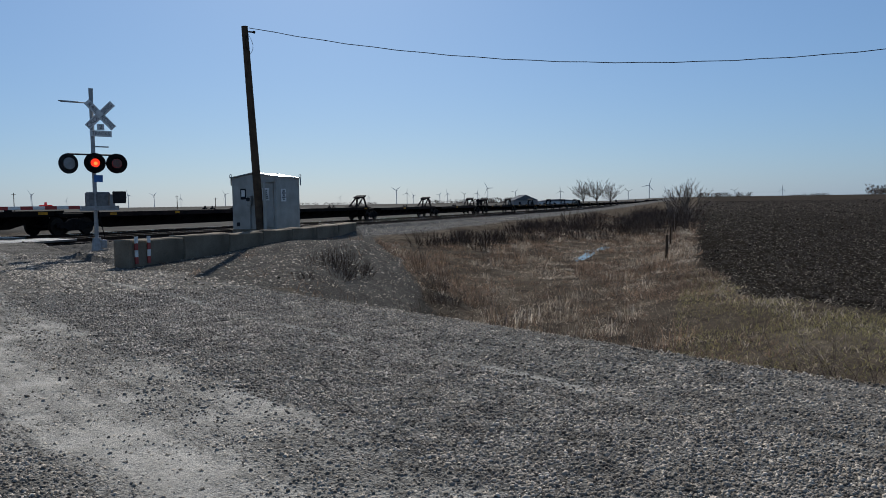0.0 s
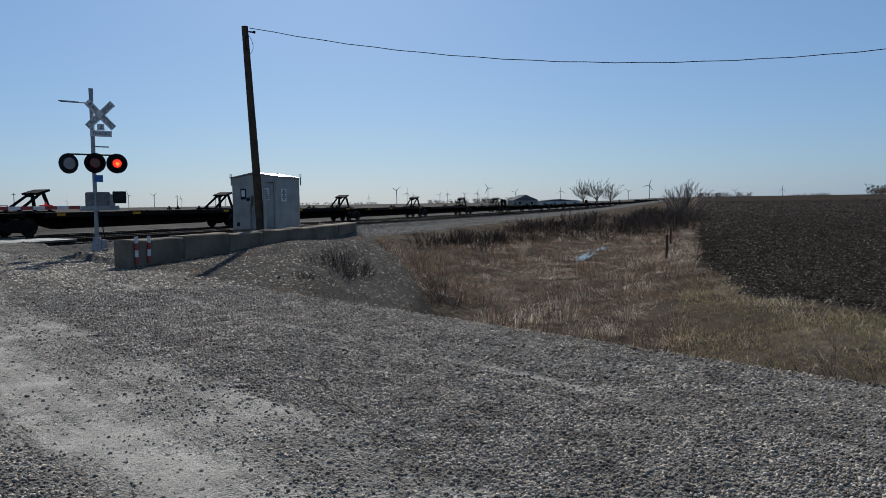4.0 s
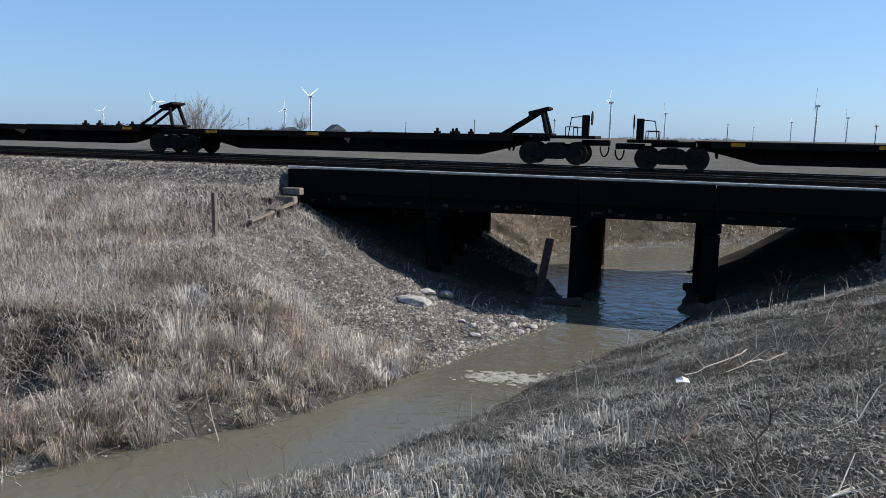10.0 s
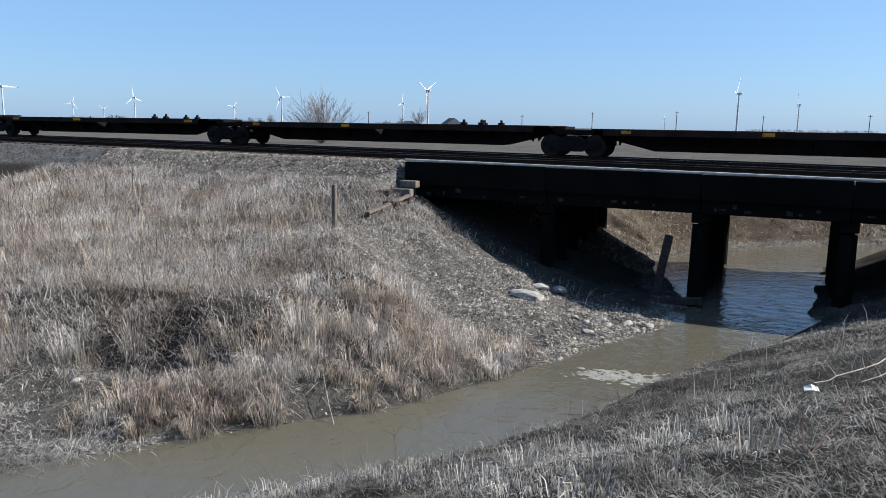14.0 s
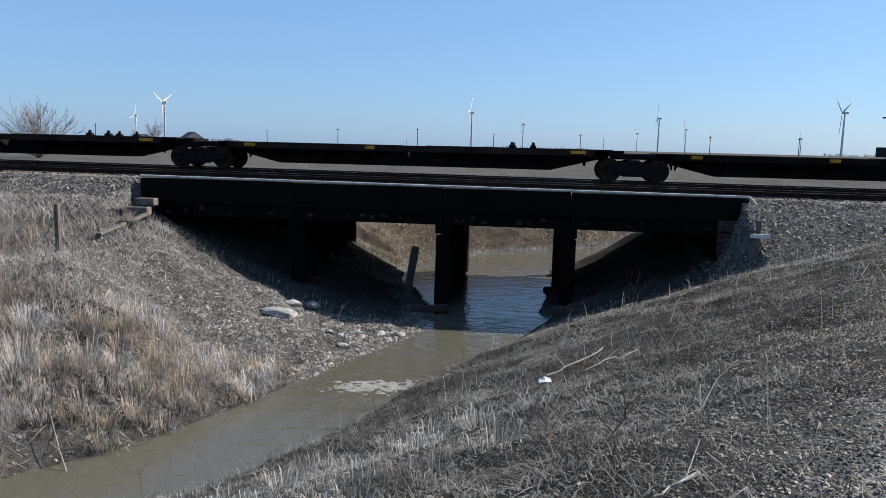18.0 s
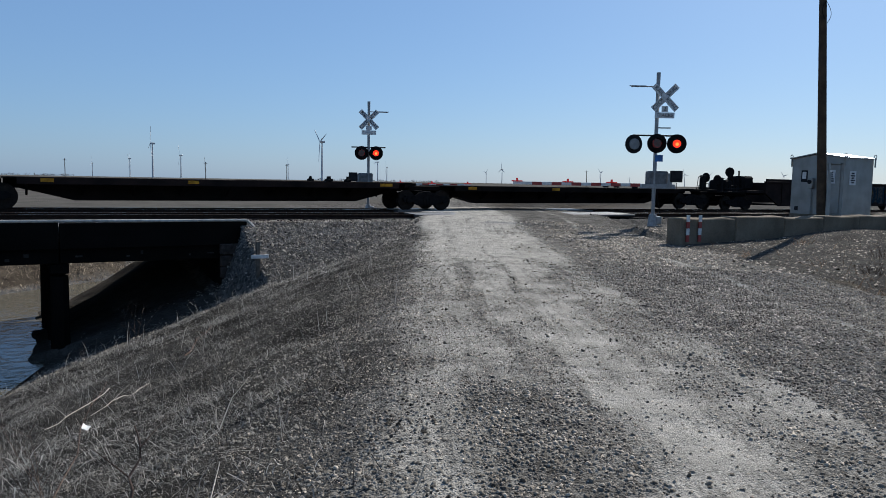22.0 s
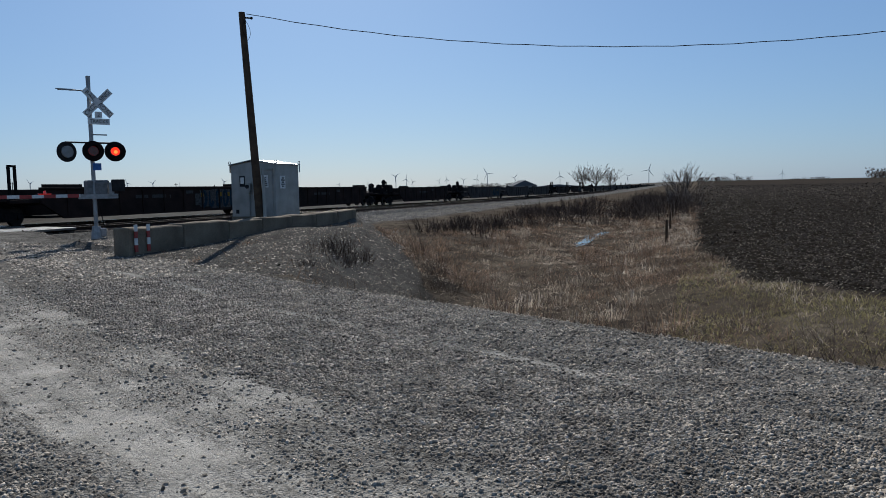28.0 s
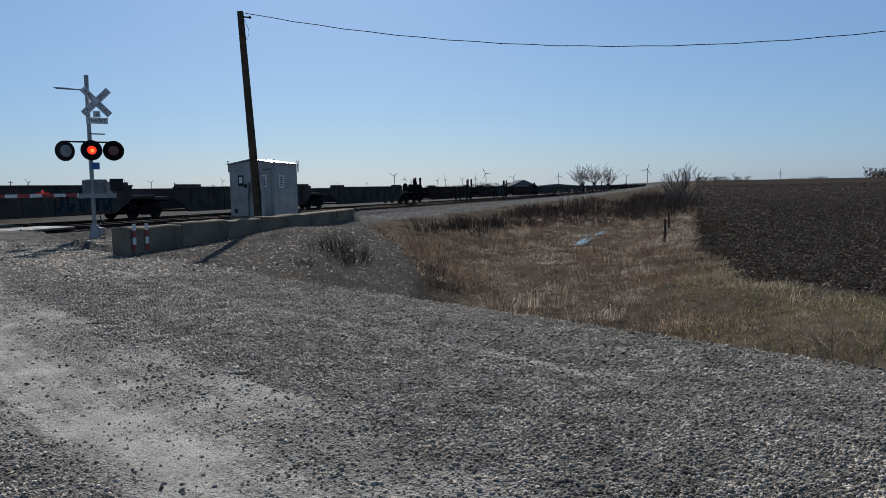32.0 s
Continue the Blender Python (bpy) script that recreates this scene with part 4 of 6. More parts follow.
def bogie_mesh():
    bm = bmesh.new()
    side = [(-1.15, 0.50), (-1.02, 0.60), (-0.62, 0.60), (-0.36, 0.76), (0.36, 0.76), (0.62, 0.60), (1.02, 0.60), (1.15, 0.50), (1.12, 0.36), (0.72, 0.34), (0.42, 0.2), (-0.42, 0.2), (-0.72, 0.34), (-1.12, 0.36)]
    for y in (-1.04, 0.9):
        prism(bm, side, y, y + 0.14)
    box(bm, -0.22, 0.22, -1.0, 1.0, 0.42, 0.82, 0.03)
    for y in (-1.02, 1.02):
        for x in (-0.16, 0, 0.16):
            rod(bm, (x, y, 0.25), (x, y, 0.5), 0.055, seg=8)
        for x in (-0.89, 0.89):
            rod(bm, (x, y - 0.06, 0.42), (x, y + 0.06, 0.42), 0.13, seg=12)
    for x in (-0.89, 0.89):
        rod(bm, (x, -0.75, 0.42), (x, 0.75, 0.42), 0.085, seg=8)
    return bm


def bogie(parent, x):
    b = shared("bogie", bogie_mesh, BLACK, "bogie", parent, (x, 0, 0), "black cast side-frame bogie")
    for wx in (-0.89, 0.89):
        for s in (-1, 1):
            w = shared("wheel", wheel_mesh, WHEEL, "wheel", b, (wx, 0.76 * s, 0.42))
            w.rotation_euler = (0, random.uniform(0, 6), 0 if s < 0 else math.pi)


WHEEL = material("rusty_wheel_steel", (0.03, 0.024, 0.02), (0.018, 0.015, 0.013), 0.6, 0.4)


def fish_belly(L):
    return [(0.9, 1.06), (L - 0.9, 1.06), (L - 0.9, 0.72), (L - 1.35, 0.70), (L - 3.1, 0.27), (3.1, 0.27), (1.35, 0.70), (0.9, 0.72)]


def strut_mesh(s):
    bm = bmesh.new()
    if s:
        v = [bm.verts.new(p) for p in ((-0.03, s * 0.33, 1.0), (0.03, s * 0.33, 1.0), (0.03, s * 1.22, 1.0), (-0.03, s * 1.22, 1.0), (-0.03, s * 0.33, 0.45), (0.03, s * 0.33, 0.45), (0.03, s * 1.22, 0.86), (-0.03, s * 1.22, 0.86))]
        for q in ((0, 1, 2, 3), (4, 7, 6, 5), (0, 4, 5, 1), (3, 2, 6, 7), (0, 3, 7, 4), (1, 5, 6, 2)):
            bm.faces.new([v[i] for i in q])
    bmesh.ops.recalc_face_normals(bm, faces=bm.faces)
    return bm


def hitch_parts(u, x):
    """A raised trailer hitch: long sloping strut, upright prop, plate with jaws."""
    for s in (-0.42, 0.42):
        bm = bmesh.new()
        rod(bm, (x - 2.4, s, 1.12), (x - 0.95, s * 0.8, 2.02), 0.07, seg=8)
        part("strut", bm, BLACK, u)
        bm = bmesh.new()
        rod(bm, (x - 0.6, s * 1.15, 1.1), (x - 0.85, s * 0.8, 2.02), 0.085, seg=8)
        part("prop", bm, BLACK, u)
    bm = bmesh.new()
    box(bm, -0.42, 0.34, -0.5, 0.5, -0.05, 0.06, 0.02)
    box(bm, -0.55, -0.35, -0.16, 0.16, -0.12, 0.08, 0.02)
    for v in bm.verts:
        v.co = Matrix.Translation((x - 0.9, 0, 2.06)) @ Matrix.Rotation(radians(-14), 4, "Y") @ v.co
    part("hitch_plate", bm, BLACK, u, "black trailer hitch plate")
    part("hitch_base", bx(x - 2.9, x - 0.4, -0.6, 0.6, 1.06, 1.17, 0.02), BLACK, u)


def car_end(u, x, s, spine):
    """Coupler, hose, ladder rails and a brake wheel at the outer end of a car; s: +1 towards +x."""
    bm = bmesh.new()
    box(bm, *sorted((x + s * 1.0, x + s * 2.1)), -0.14, 0.14, 0.72, 0.95, 0.03)
    for k in range(8):
        a, b = k / 8 * math.pi, (k + 1) / 8 * math.pi
        rod(bm, (x + s * (1.75 + 0.3 * (1 - math.cos(a)) / 2 * 1.1), -0.35, 0.7 - 0.38 * math.sin(a)), (x + s * (1.75 + 0.3 * (1 - math.cos(b)) / 2 * 1.1), -0.35, 0.7 - 0.38 * math.sin(b)), 0.03, seg=6)
    part("coupler", bm, BLACK, u, "black coupler with air hose")
    part("end_platform", bx(*sorted((x - s * 0.2, x + s * 1.62)), -1.25, 1.25, 0.98, 1.1, 0.02), STEEL_DARK, u)
    bm = bmesh.new()
    for y in (-1.15, 1.15):
        for a, b in (((0.5, 1.1), (0.5, 1.42)), ((0.5, 1.42), (0.95, 1.42)), ((0.95, 1.42), (0.95, 1.1))):
            rod(bm, (x + s * a[0], y, a[1]), (x + s * b[0], y, b[1]), 0.018, seg=6)
    rod(bm, (x + s * 0.55, -0.7, 1.1), (x + s * 0.65, -0.7, 1.78), 0.018, seg=6)
    rod(bm, (x + s * 0.65, -0.7, 1.78), (x + s * 1.2, -0.7, 1.84), 0.018, seg=6)
    part("grab_rail", bm, BLACK, u, "thin black grab rails")
    bm = bmesh.new()
    box(bm, *sorted((x + s * 1.05, x + s * 1.32)), -0.72, -0.42, 1.1, 1.88, 0.02)
    part("brake_stand", bm, BLACK, u)
    bm = bmesh.new()
    m = Matrix.Translation((x + s * 1.42, -0.57, 1.76)) @ Matrix.Rotation(radians(90), 4, "Y")
    bmesh.ops.create_cone(bm, cap_ends=True, segments=18, radius1=0.27, radius2=0.27, depth=0.04, matrix=m)
    part("brake_wheel", bm, BLACK, u, "black brake wheel")


def spine_unit(x0, x1, hitch, first, last):
    L = x1 - x0
    u = thing("spine_car", Matrix(), "dark brown empty spine car " + ("with raised trailer hitch" if hitch else "with bare container platform"), "rail car", "spine cars")
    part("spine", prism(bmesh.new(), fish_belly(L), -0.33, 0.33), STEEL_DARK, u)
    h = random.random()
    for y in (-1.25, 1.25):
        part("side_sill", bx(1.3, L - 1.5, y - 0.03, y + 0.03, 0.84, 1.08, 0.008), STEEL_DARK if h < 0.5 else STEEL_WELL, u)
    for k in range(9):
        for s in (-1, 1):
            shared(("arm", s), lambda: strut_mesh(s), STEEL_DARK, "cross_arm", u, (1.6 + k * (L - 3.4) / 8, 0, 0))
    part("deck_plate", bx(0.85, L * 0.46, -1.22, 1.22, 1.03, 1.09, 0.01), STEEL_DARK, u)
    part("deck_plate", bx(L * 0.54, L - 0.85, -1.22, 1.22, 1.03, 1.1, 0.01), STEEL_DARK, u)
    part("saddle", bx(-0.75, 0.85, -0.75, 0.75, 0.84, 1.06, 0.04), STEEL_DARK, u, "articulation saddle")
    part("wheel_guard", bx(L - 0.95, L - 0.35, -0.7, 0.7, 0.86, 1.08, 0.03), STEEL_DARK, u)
    for x in (2.0, L * 0.4, L - 2.4):
        if random.random() < 0.8:
            part("reflector", bx(x, x + random.uniform(0.35, 0.6), -1.292, -1.282, 0.92, 1.04), YELLOW, u, "faded yellow reflector")
    for x in (L - 4.6, L - 3.8):
        for y in (-1.1, 1.1):
            shared("pedestal", lambda: rod(bx(-0.12, 0.12, -0.12, 0.12, 0, 0.1, 0.02), (0, 0, 0.08), (0, 0, 0.22), 0.08, 0.05, 8), BLACK, "pedestal", u, (x, y, 1.09), "black container pedestal")
    if hitch and x0 > 20:
        hitch_parts(u, L + 0.3)
    if hitch and first and x0 > 20:
        hitch_parts(u, 3.0)
    bogie(u, 0)
    if first:
        car_end(u, 0, -1, True)
    if last:
        bogie(u, L)
        car_end(u, L, 1, True)
    CARS.append((u, x0))


def well_unit(x0, x1, mat, posts, first, last, tag=False):
    L = x1 - x0
    u = thing("well_car", Matrix(), "empty container well car with " + ("grey" if mat is STEEL_GREY else "weathered reddish-brown") + " sides", "rail car", "well cars")
    a, b = 2.0, L - 2.0
    for y in (-1.5, 1.38):
        sd = part("well_side", prism(bmesh.new(), [(a - 0.3, 1.66), (b + 0.3, 1.66), (b + 0.3, 1.0), (b - 1.0, 0.25), (a + 1.0, 0.25), (a - 0.3, 1.0)], y, y + 0.12), mat, u)
        if y < 0:
            for k in range(9):
                x = a + 1.2 + k * (b - a - 2.4) / 8
                part("rib", bx(x - 0.05, x + 0.05, y - 0.05, y, 0.36, 1.6), mat, sd)
            part("top_rail", bx(a - 0.3, b + 0.3, y - 0.06, y + 0.15, 1.62, 1.72, 0.01), mat, sd)
            # stencilled marks and a painted tag
            for w0, w1, zz in ((0.36, 0.42, 1.2), (0.44, 0.51, 1.2), (0.53, 0.535, 1.18), (0.18, 0.2, 1.45), (0.62, 0.66, 1.4)):
                part("stencil_mark", bx(a + (b - a) * w0, a + (b - a) * w1, y - 0.006, y - 0.002, zz - 0.09, zz + 0.09), FADED, sd)
            if tag:
                c0, c1 = a + (b - a) * 0.7, a + (b - a) * 0.94
                for k, (e0, e1, z0, z1) in enumerate(((0.0, 0.55, 0.5, 1.5), (0.3, 0.8, 0.4, 1.55), (0.6, 1.0, 0.55, 1.45), (-0.12, 0.1, 0.6, 1.3))):
                    part("painted_patch", bx(c0 + (c1 - c0) * e0, c0 + (c1 - c0) * e1, y - 0.005 - 0.001 * k, y - 0.001, z0, z1, 0.002), TAG_SILVER, sd, "faded silver painted patch")
                for k in range(5):
                    p, w = c0 + (0.1 + 0.19 * k) * (c1 - c0), 0.07 * (c1 - c0)
                    bm = bmesh.new()
                    box(bm, p - w, p - w * 0.45, y - 0.016, y - 0.010, 0.5, 1.45)
                    ring = [(p - w * 0.45 + w * 1.25 * max(0, math.sin(g * math.pi / 8)), 0.98 - 0.46 * math.cos(g * math.pi / 8)) for g in range(9)]
                    for g, h in zip(ring[:-1], ring[1:]):
                        if k != 1 or g[1] < 0.75:
                            rod(bm, (g[0], y - 0.008, g[1]), (h[0], y - 0.008, h[1]), 0.13, seg=5)
                    for v in bm.verts:
                        v.co.y = max(v.co.y, y - 0.018)
                    part("tag_stroke", bm, TAG_BLUE, sd, "dark blue painted stroke")
                for k, q0 in enumerate((0.02, 0.5, 0.72)):
                    part("tag_highlight", bx(c0 + (c1 - c0) * q0, c0 + (c1 - c0) * (q0 + 0.06), y - 0.02, y - 0.0185, 1.1, 1.35), TAG_YELLOW, sd, "yellow painted highlight")
            if random.random() < 0.7:
                lettering("53", 0.55, FADED, sd, Matrix.Translation((a + 1.3, y - 0.005, 1.1)) @ Matrix.Rotation(radians(90), 4, "X"))
    part("floor", bx(a, b, -1.38, 1.38, 0.30, 0.4), BLACK, u)
    for x in (a - 0.3, b + 0.22):
        part("bulkhead", bx(x, x + 0.08, -1.38, 1.38, 0.9, 1.6), mat, u)
    for c, d in ((0.0, a + 1.6), (b - 1.6, L)):
        part("end_deck", bx(c + 0.15, d, -1.4, 1.4, 1.0, 1.18, 0.02), mat, u)
    for c in (a + 0.2, b - 1.9):
        part("end_coaming", bx(c - 0.3, c + 2.0, -1.44, -1.32, 1.7, 1.86, 0.01), mat, u)
    part("saddle", bx(-0.9, 0.9, -0.8, 0.8, 0.84, 1.3, 0.05), BLACK, u, "articulation saddle")
    if posts:
        for x in (-0.75, 0.75):
            bm = bmesh.new()
            for dx in (-0.16, 0.16):
                box(bm, x + dx - 0.05, x + dx + 0.05, -0.95, -0.85, 1.15, 2.72)
            box(bm, x - 0.2, x + 0.2, -0.95, -0.85, 2.62, 2.72)
            part("stacking_post", bm, BLACK, u, "tall black paired post")
        part("pole_post", cyl((-1.35, -0.9, 1.1), (-1.35, -0.9, 2.66), 0.05, seg=8), BLACK, u)
    bogie(u, 0)
    if first:
        car_end(u, 0, -1, False)
        bm = bmesh.new()
        box(bm, 0.5, 1.4, -0.9, 0.4, 1.18, 2.0, 0.12)
        box(bm, -0.9, -0.2, -0.7, 0.5, 1.18, 1.75, 0.1)
        rod(bm, (-0.1, -0.6, 1.2), (-0.35, -0.6, 2.35), 0.12, 0.08, 8)
        rod(bm, (0.4, -0.6, 1.2), (0.4, -0.6, 2.3), 0.05, seg=8)
        part("brake_gear", bm, BLACK, u, "black brake gear on the end platform")
        bm = bmesh.new()
        m = Matrix.Translation((-0.6, -0.75, 2.2)) @ Matrix.Rotation(radians(70), 4, "Z") @ Matrix.Rotation(radians(90), 4, "Y")
        bmesh.ops.create_cone(bm, cap_ends=True, segments=18, radius1=0.28, radius2=0.28, depth=0.05, matrix=m)
        part("brake_wheel", bm, BLACK, u)
    if last:
        bogie(u, L)
        car_end(u, L, 1, False)
    CARS.append((u, x0))


def make_train():
    spans = lambda a, b: [a + (b - a) * i / 5 for i in range(6)]
    for ends, kind in ((spans(11.0, 98.8), 0), ([103, 120.4, 137.8, 155.4, 172.8, 190.0], 0), ([194.4, 211.1, 228.7, 246.3, 263.9, 281.2], 1), (spans(285.5, 371.0), 1),
                       ([375.2, 391.9, 409.8, 426.9, 443.9, 460.9], 1)):
        for i in range(5):
            spine_unit(ends[i], ends[i + 1], kind == 0, i == 0, i == 4)
    wells = [([464.7, 483.5, 503.1, 521.8], STEEL_WELL, False, 0), ([525.8, 545.7], STEEL_WELL, False, 9), ([550.5, 569.1, 589.0, 607.7], STEEL_WELL, True, 1),
             ([612.2, 630.9], STEEL_WELL, False, 9), ([635.7, 656.2, 675.5, 694.5], STEEL_GREY, False, 0)]
    a, k = 698.8, 0
    while a < 1040:
        wells.append(([a + i * 19.6 for i in range(4)], STEEL_GREY if k % 3 else STEEL_WELL, k % 2 == 0, 1))
        a, k = a + 63.0, k + 1
    for ends, mat, posts, tag in wells:
        n = len(ends) - 1
        for i in range(n):
            well_unit(ends[i], ends[i + 1], mat, posts, i == 0, i == n - 1, i == tag)


make_train()


# ---------------------------------------------------------------- distance


def turbine_proto():
    root = thing("wind_turbine", Matrix(), "distant white three-bladed wind turbine", "wind turbine", "wind farm")
    part("tower", cyl((0, 0, -3), (0, 0, 79), 2.3, 1.4, 10), TURBINE, root)
    part("nacelle", bx(-2.2, 2.2, -4, 6, 78, 82, 0.6), TURBINE, root)
    for k in range(3):
        bm = bmesh.new()
        v = []
        for z, w in ((1.5, 1.0), (8, 2.0), (20, 1.5), (41, 0.35)):
            v.append([bm.verts.new((-w, -4.6, z)), bm.verts.new((0, -5.1, z)), bm.verts.new((w, -4.6, z)), bm.verts.new((0, -4.2, z))])
        for a, b in zip(v[:-1], v[1:]):
            for i in range(4):
                bm.faces.new((a[i], a[(i + 1) % 4], b[(i + 1) % 4], b[i]))
        bm.faces.new(v[0][::-1])
        bm.faces.new(v[-1])
        ob = part("rotor_blade", bm, TURBINE, root)
        ob.location = (0, 0, 80)
        ob.rotation_euler = (0, radians(120 * k), 0)
    part("hub", cyl((0, -5.4, 80), (0, -3.5, 80), 0.6, 1.6, 10), TURBINE, root)
    return root


def wind_farm():
    angles = (-5.5, -2.4, 2.3, 3.5, 5, 10, 13.4, 15.5, 16.3, 17.3, 18.6, 19.2, 21.2, 21.7, 22.5, 24.6, 26.8, 35.2, 38.3, 40.1, 41.8, 45.7, 47.8, 55.2, 56.4, 64, 64.7,
              68.9, 71.4, 77.3, 79, 80.9, 82.4, 84.8, 90.8, 94.7, 99.6, 117.1, 119, 128, 131.4, 138.1, 140.1, 142, 146.1)
    hubs = (0.62, 0.6, 0.72, 1.1, 0.68, 0.8, 0.75, 1.09, 0.72, 0.66, 0.72, 0.62, 0.62, 0.8, 1.02, 0.5, 0.5, 0.86, 0.6, 0.82, 0.86, 0.5, 0.93, 1.07, 0.78, 1.07, 1.45,
            2.9, 1.15, 1.1, 1.61, 2.41, 1.28, 0.9, 1.82, 2.6, 0.8, 2.64, 1.64, 1.93, 1.15, 1.66, 0.8, 1.17, 2.14)
    proto = None
    for i, (a, e) in enumerate(zip(angles, hubs)):
        r = min(4100, 79 / math.tan(radians(e)))
        size = (1.6 + r * math.tan(radians(e))) / 80.5
        if proto is None:
            proto = ob = turbine_proto()
        else:
            ob = copy_thing(proto, Matrix())
        ob.matrix_basis = Matrix.Translation((r * math.cos(radians(a)), r * math.sin(radians(a)), -0.8)) @ Matrix.Rotation(radians(262 + 8 * math.sin(i * 1.7)), 4, "Z") @ Matrix.Scale(size, 4)
        for k, c in enumerate([c for c in ob.children if c.name.startswith("rotor")]):
            c.rotation_euler = (0, radians(120 * k + (i * 47) % 120), 0)


wind_farm()


def power_pole(a, r, h):
    root = thing("power_pole", pose(r * math.cos(radians(a)), r * math.sin(radians(a)), -0.8, 0, 0, a), "distant dark timber power pole", "power pole", "power poles")
    part("pole", cyl((0, 0, 0), (0, 0, h), 0.35, 0.25, 8), POLEWOOD, root)
    part("cross_arm", bx(-0.12, 0.12, -1.6, 1.6, h - 1.4, h - 1.1), POLEWOOD, root)


for a_, e_ in ((48.85, 1.05), (38.56, 0.8), (35.9, 0.62), (104.8, 1.15), (98.8, 1.3), (93, 1.05), (86.5, 1.15), (71.5, 1.15), (121.6, 0.97), (77.3, 1.15), (30, 0.6), (110, 0.9)):
    power_pole(a_, 700, 2.4 + 700 * math.tan(radians(e_)))


def farm_building(a, r, w, d, h, roof, mat, label):
    root = thing("farm_building", pose(r * math.cos(radians(a)), r * math.sin(radians(a)), -0.8, 0, 0, a - 90 + 20), label, "farm building", "distant farm buildings")
    part("wall", bx(-w / 2, w / 2, -d / 2, d / 2, 0, h), mat, root)
    bm = bmesh.new()
    prism(bm, [(-w / 2 - 0.3, h), (w / 2 + 0.3, h), (w / 2 - w * 0.0, h + 0.15), (0, h + roof), (-w / 2, h + 0.15)], -d / 2 - 0.3, d / 2 + 0.3)
    part("roof", bm, ROOFGREY, root)
    for k in range(max(1, int(w / 5))):
        x = -w / 2 + (k + 0.5) * w / max(1, int(w / 5))
        part("window", bx(x - 0.6, x + 0.6, -d / 2 - 0.04, -d / 2 + 0.02, h * 0.3, h * 0.7), BLACK, root)


ROOFGREY = material("grey_sheet_roof", (0.12, 0.125, 0.135), None, 0.95, vary=0.1)
BARNWALL = material("faded_barn_boards", (0.28, 0.26, 0.25), None, 0.8)
HOUSEWALL = material("white_siding", (0.6, 0.6, 0.6), None, 0.7, vary=0.05)
farm_building(12.86, 420, 14, 10, 3.2, 3.0, BARNWALL, "grey barn with a pitched roof far off")
farm_building(10.3, 430, 24, 10, 2.4, 1.2, HOUSEWALL, "long low white shed far off")
farm_building(115.3, 420, 9, 9, 3.5, 3.2, BARNWALL, "grey gabled barn in the distance")
farm_building(118.6, 480, 12, 8, 3.0, 2.2, HOUSEWALL, "white farmhouse beside bare trees")
farm_building(142.0, 380, 14, 8, 1.4, 1.2, RED, "low red-roofed shed far off")

def shrub(m, height, radius, n, seed, label, mat, thick=0.012):
    """Many thin stems from the ground, each with side twigs."""
    rng = random.Random(seed)
    verts, faces = [], []
    for k in range(n):
        a, r = rng.uniform(0, 6.283), radius * math.sqrt(rng.random()) * 0.7
        p = Vector((r * math.cos(a), r * math.sin(a), -0.05))
        d = Vector((math.cos(a) * r / radius * 0.7 + rng.uniform(-0.5, 0.5), math.sin(a) * r / radius * 0.7 + rng.uniform(-0.5, 0.5), 1)).normalized()
        h = height * rng.uniform(0.5, 1.05)
        mid = p + d * h * 0.55
        tip = mid + (d + Vector((rng.uniform(-0.3, 0.3), rng.uniform(-0.3, 0.3), 0))).normalized() * h * 0.45
        limb(verts, faces, p, mid, thick, thick * 0.75, 3)
        limb(verts, faces, mid, tip, thick * 0.75, thick * 0.35, 3)
        for i in range(5):
            q = p.lerp(mid, rng.uniform(0.3, 1)) if i < 3 else mid.lerp(tip, rng.uniform(0, 0.8))
            e = (d * 0.8 + Vector((rng.uniform(-1, 1), rng.uniform(-1, 1), rng.uniform(0, 0.6)))).normalized()
            limb(verts, faces, q, q + e * h * rng.uniform(0.15, 0.35), thick * 0.6, thick * 0.3, 3)
    ob = raw("shrub", [tuple(v) for v in verts], faces, mat)
    ob.matrix_basis = m
    return tagged(ob, label, "shrub", "bare shrubs")


BARK = material("grey_brown_bark", (0.10, 0.08, 0.065), (0.06, 0.05, 0.042), 0.9)
TWIG = material("bare_twigs", (0.13, 0.095, 0.075), (0.075, 0.055, 0.045), 0.9, island=0.4)
SHRUB = material("dark_brush_twigs", (0.10, 0.07, 0.055), (0.05, 0.037, 0.031), 0.9, island=0.5)


BRUSH = material("brown_brush_twigs", (0.1, 0.072, 0.056), (0.045, 0.033, 0.027), 0.9, island=0.5)


CROWN = material("grey_brown_crown_twigs", (0.2, 0.165, 0.14), (0.12, 0.1, 0.085), 0.9, island=0.3)


def limb(verts, faces, a, b, r0, r1, n=4):
    d = (b - a).normalized()
    u = d.cross(Vector((0.3, 0.5, 0.81))).normalized()
    w = d.cross(u)
    i = len(verts)
    for p, r in ((a, r0), (b, r1)):
        for k in range(n):
            t = 2 * math.pi * k / n
            verts.append(p + u * (r * math.cos(t)) + w * (r * math.sin(t)))
    for k in range(n):
        faces.append((i + k, i + (k + 1) % n, i + n + (k + 1) % n, i + n + k))


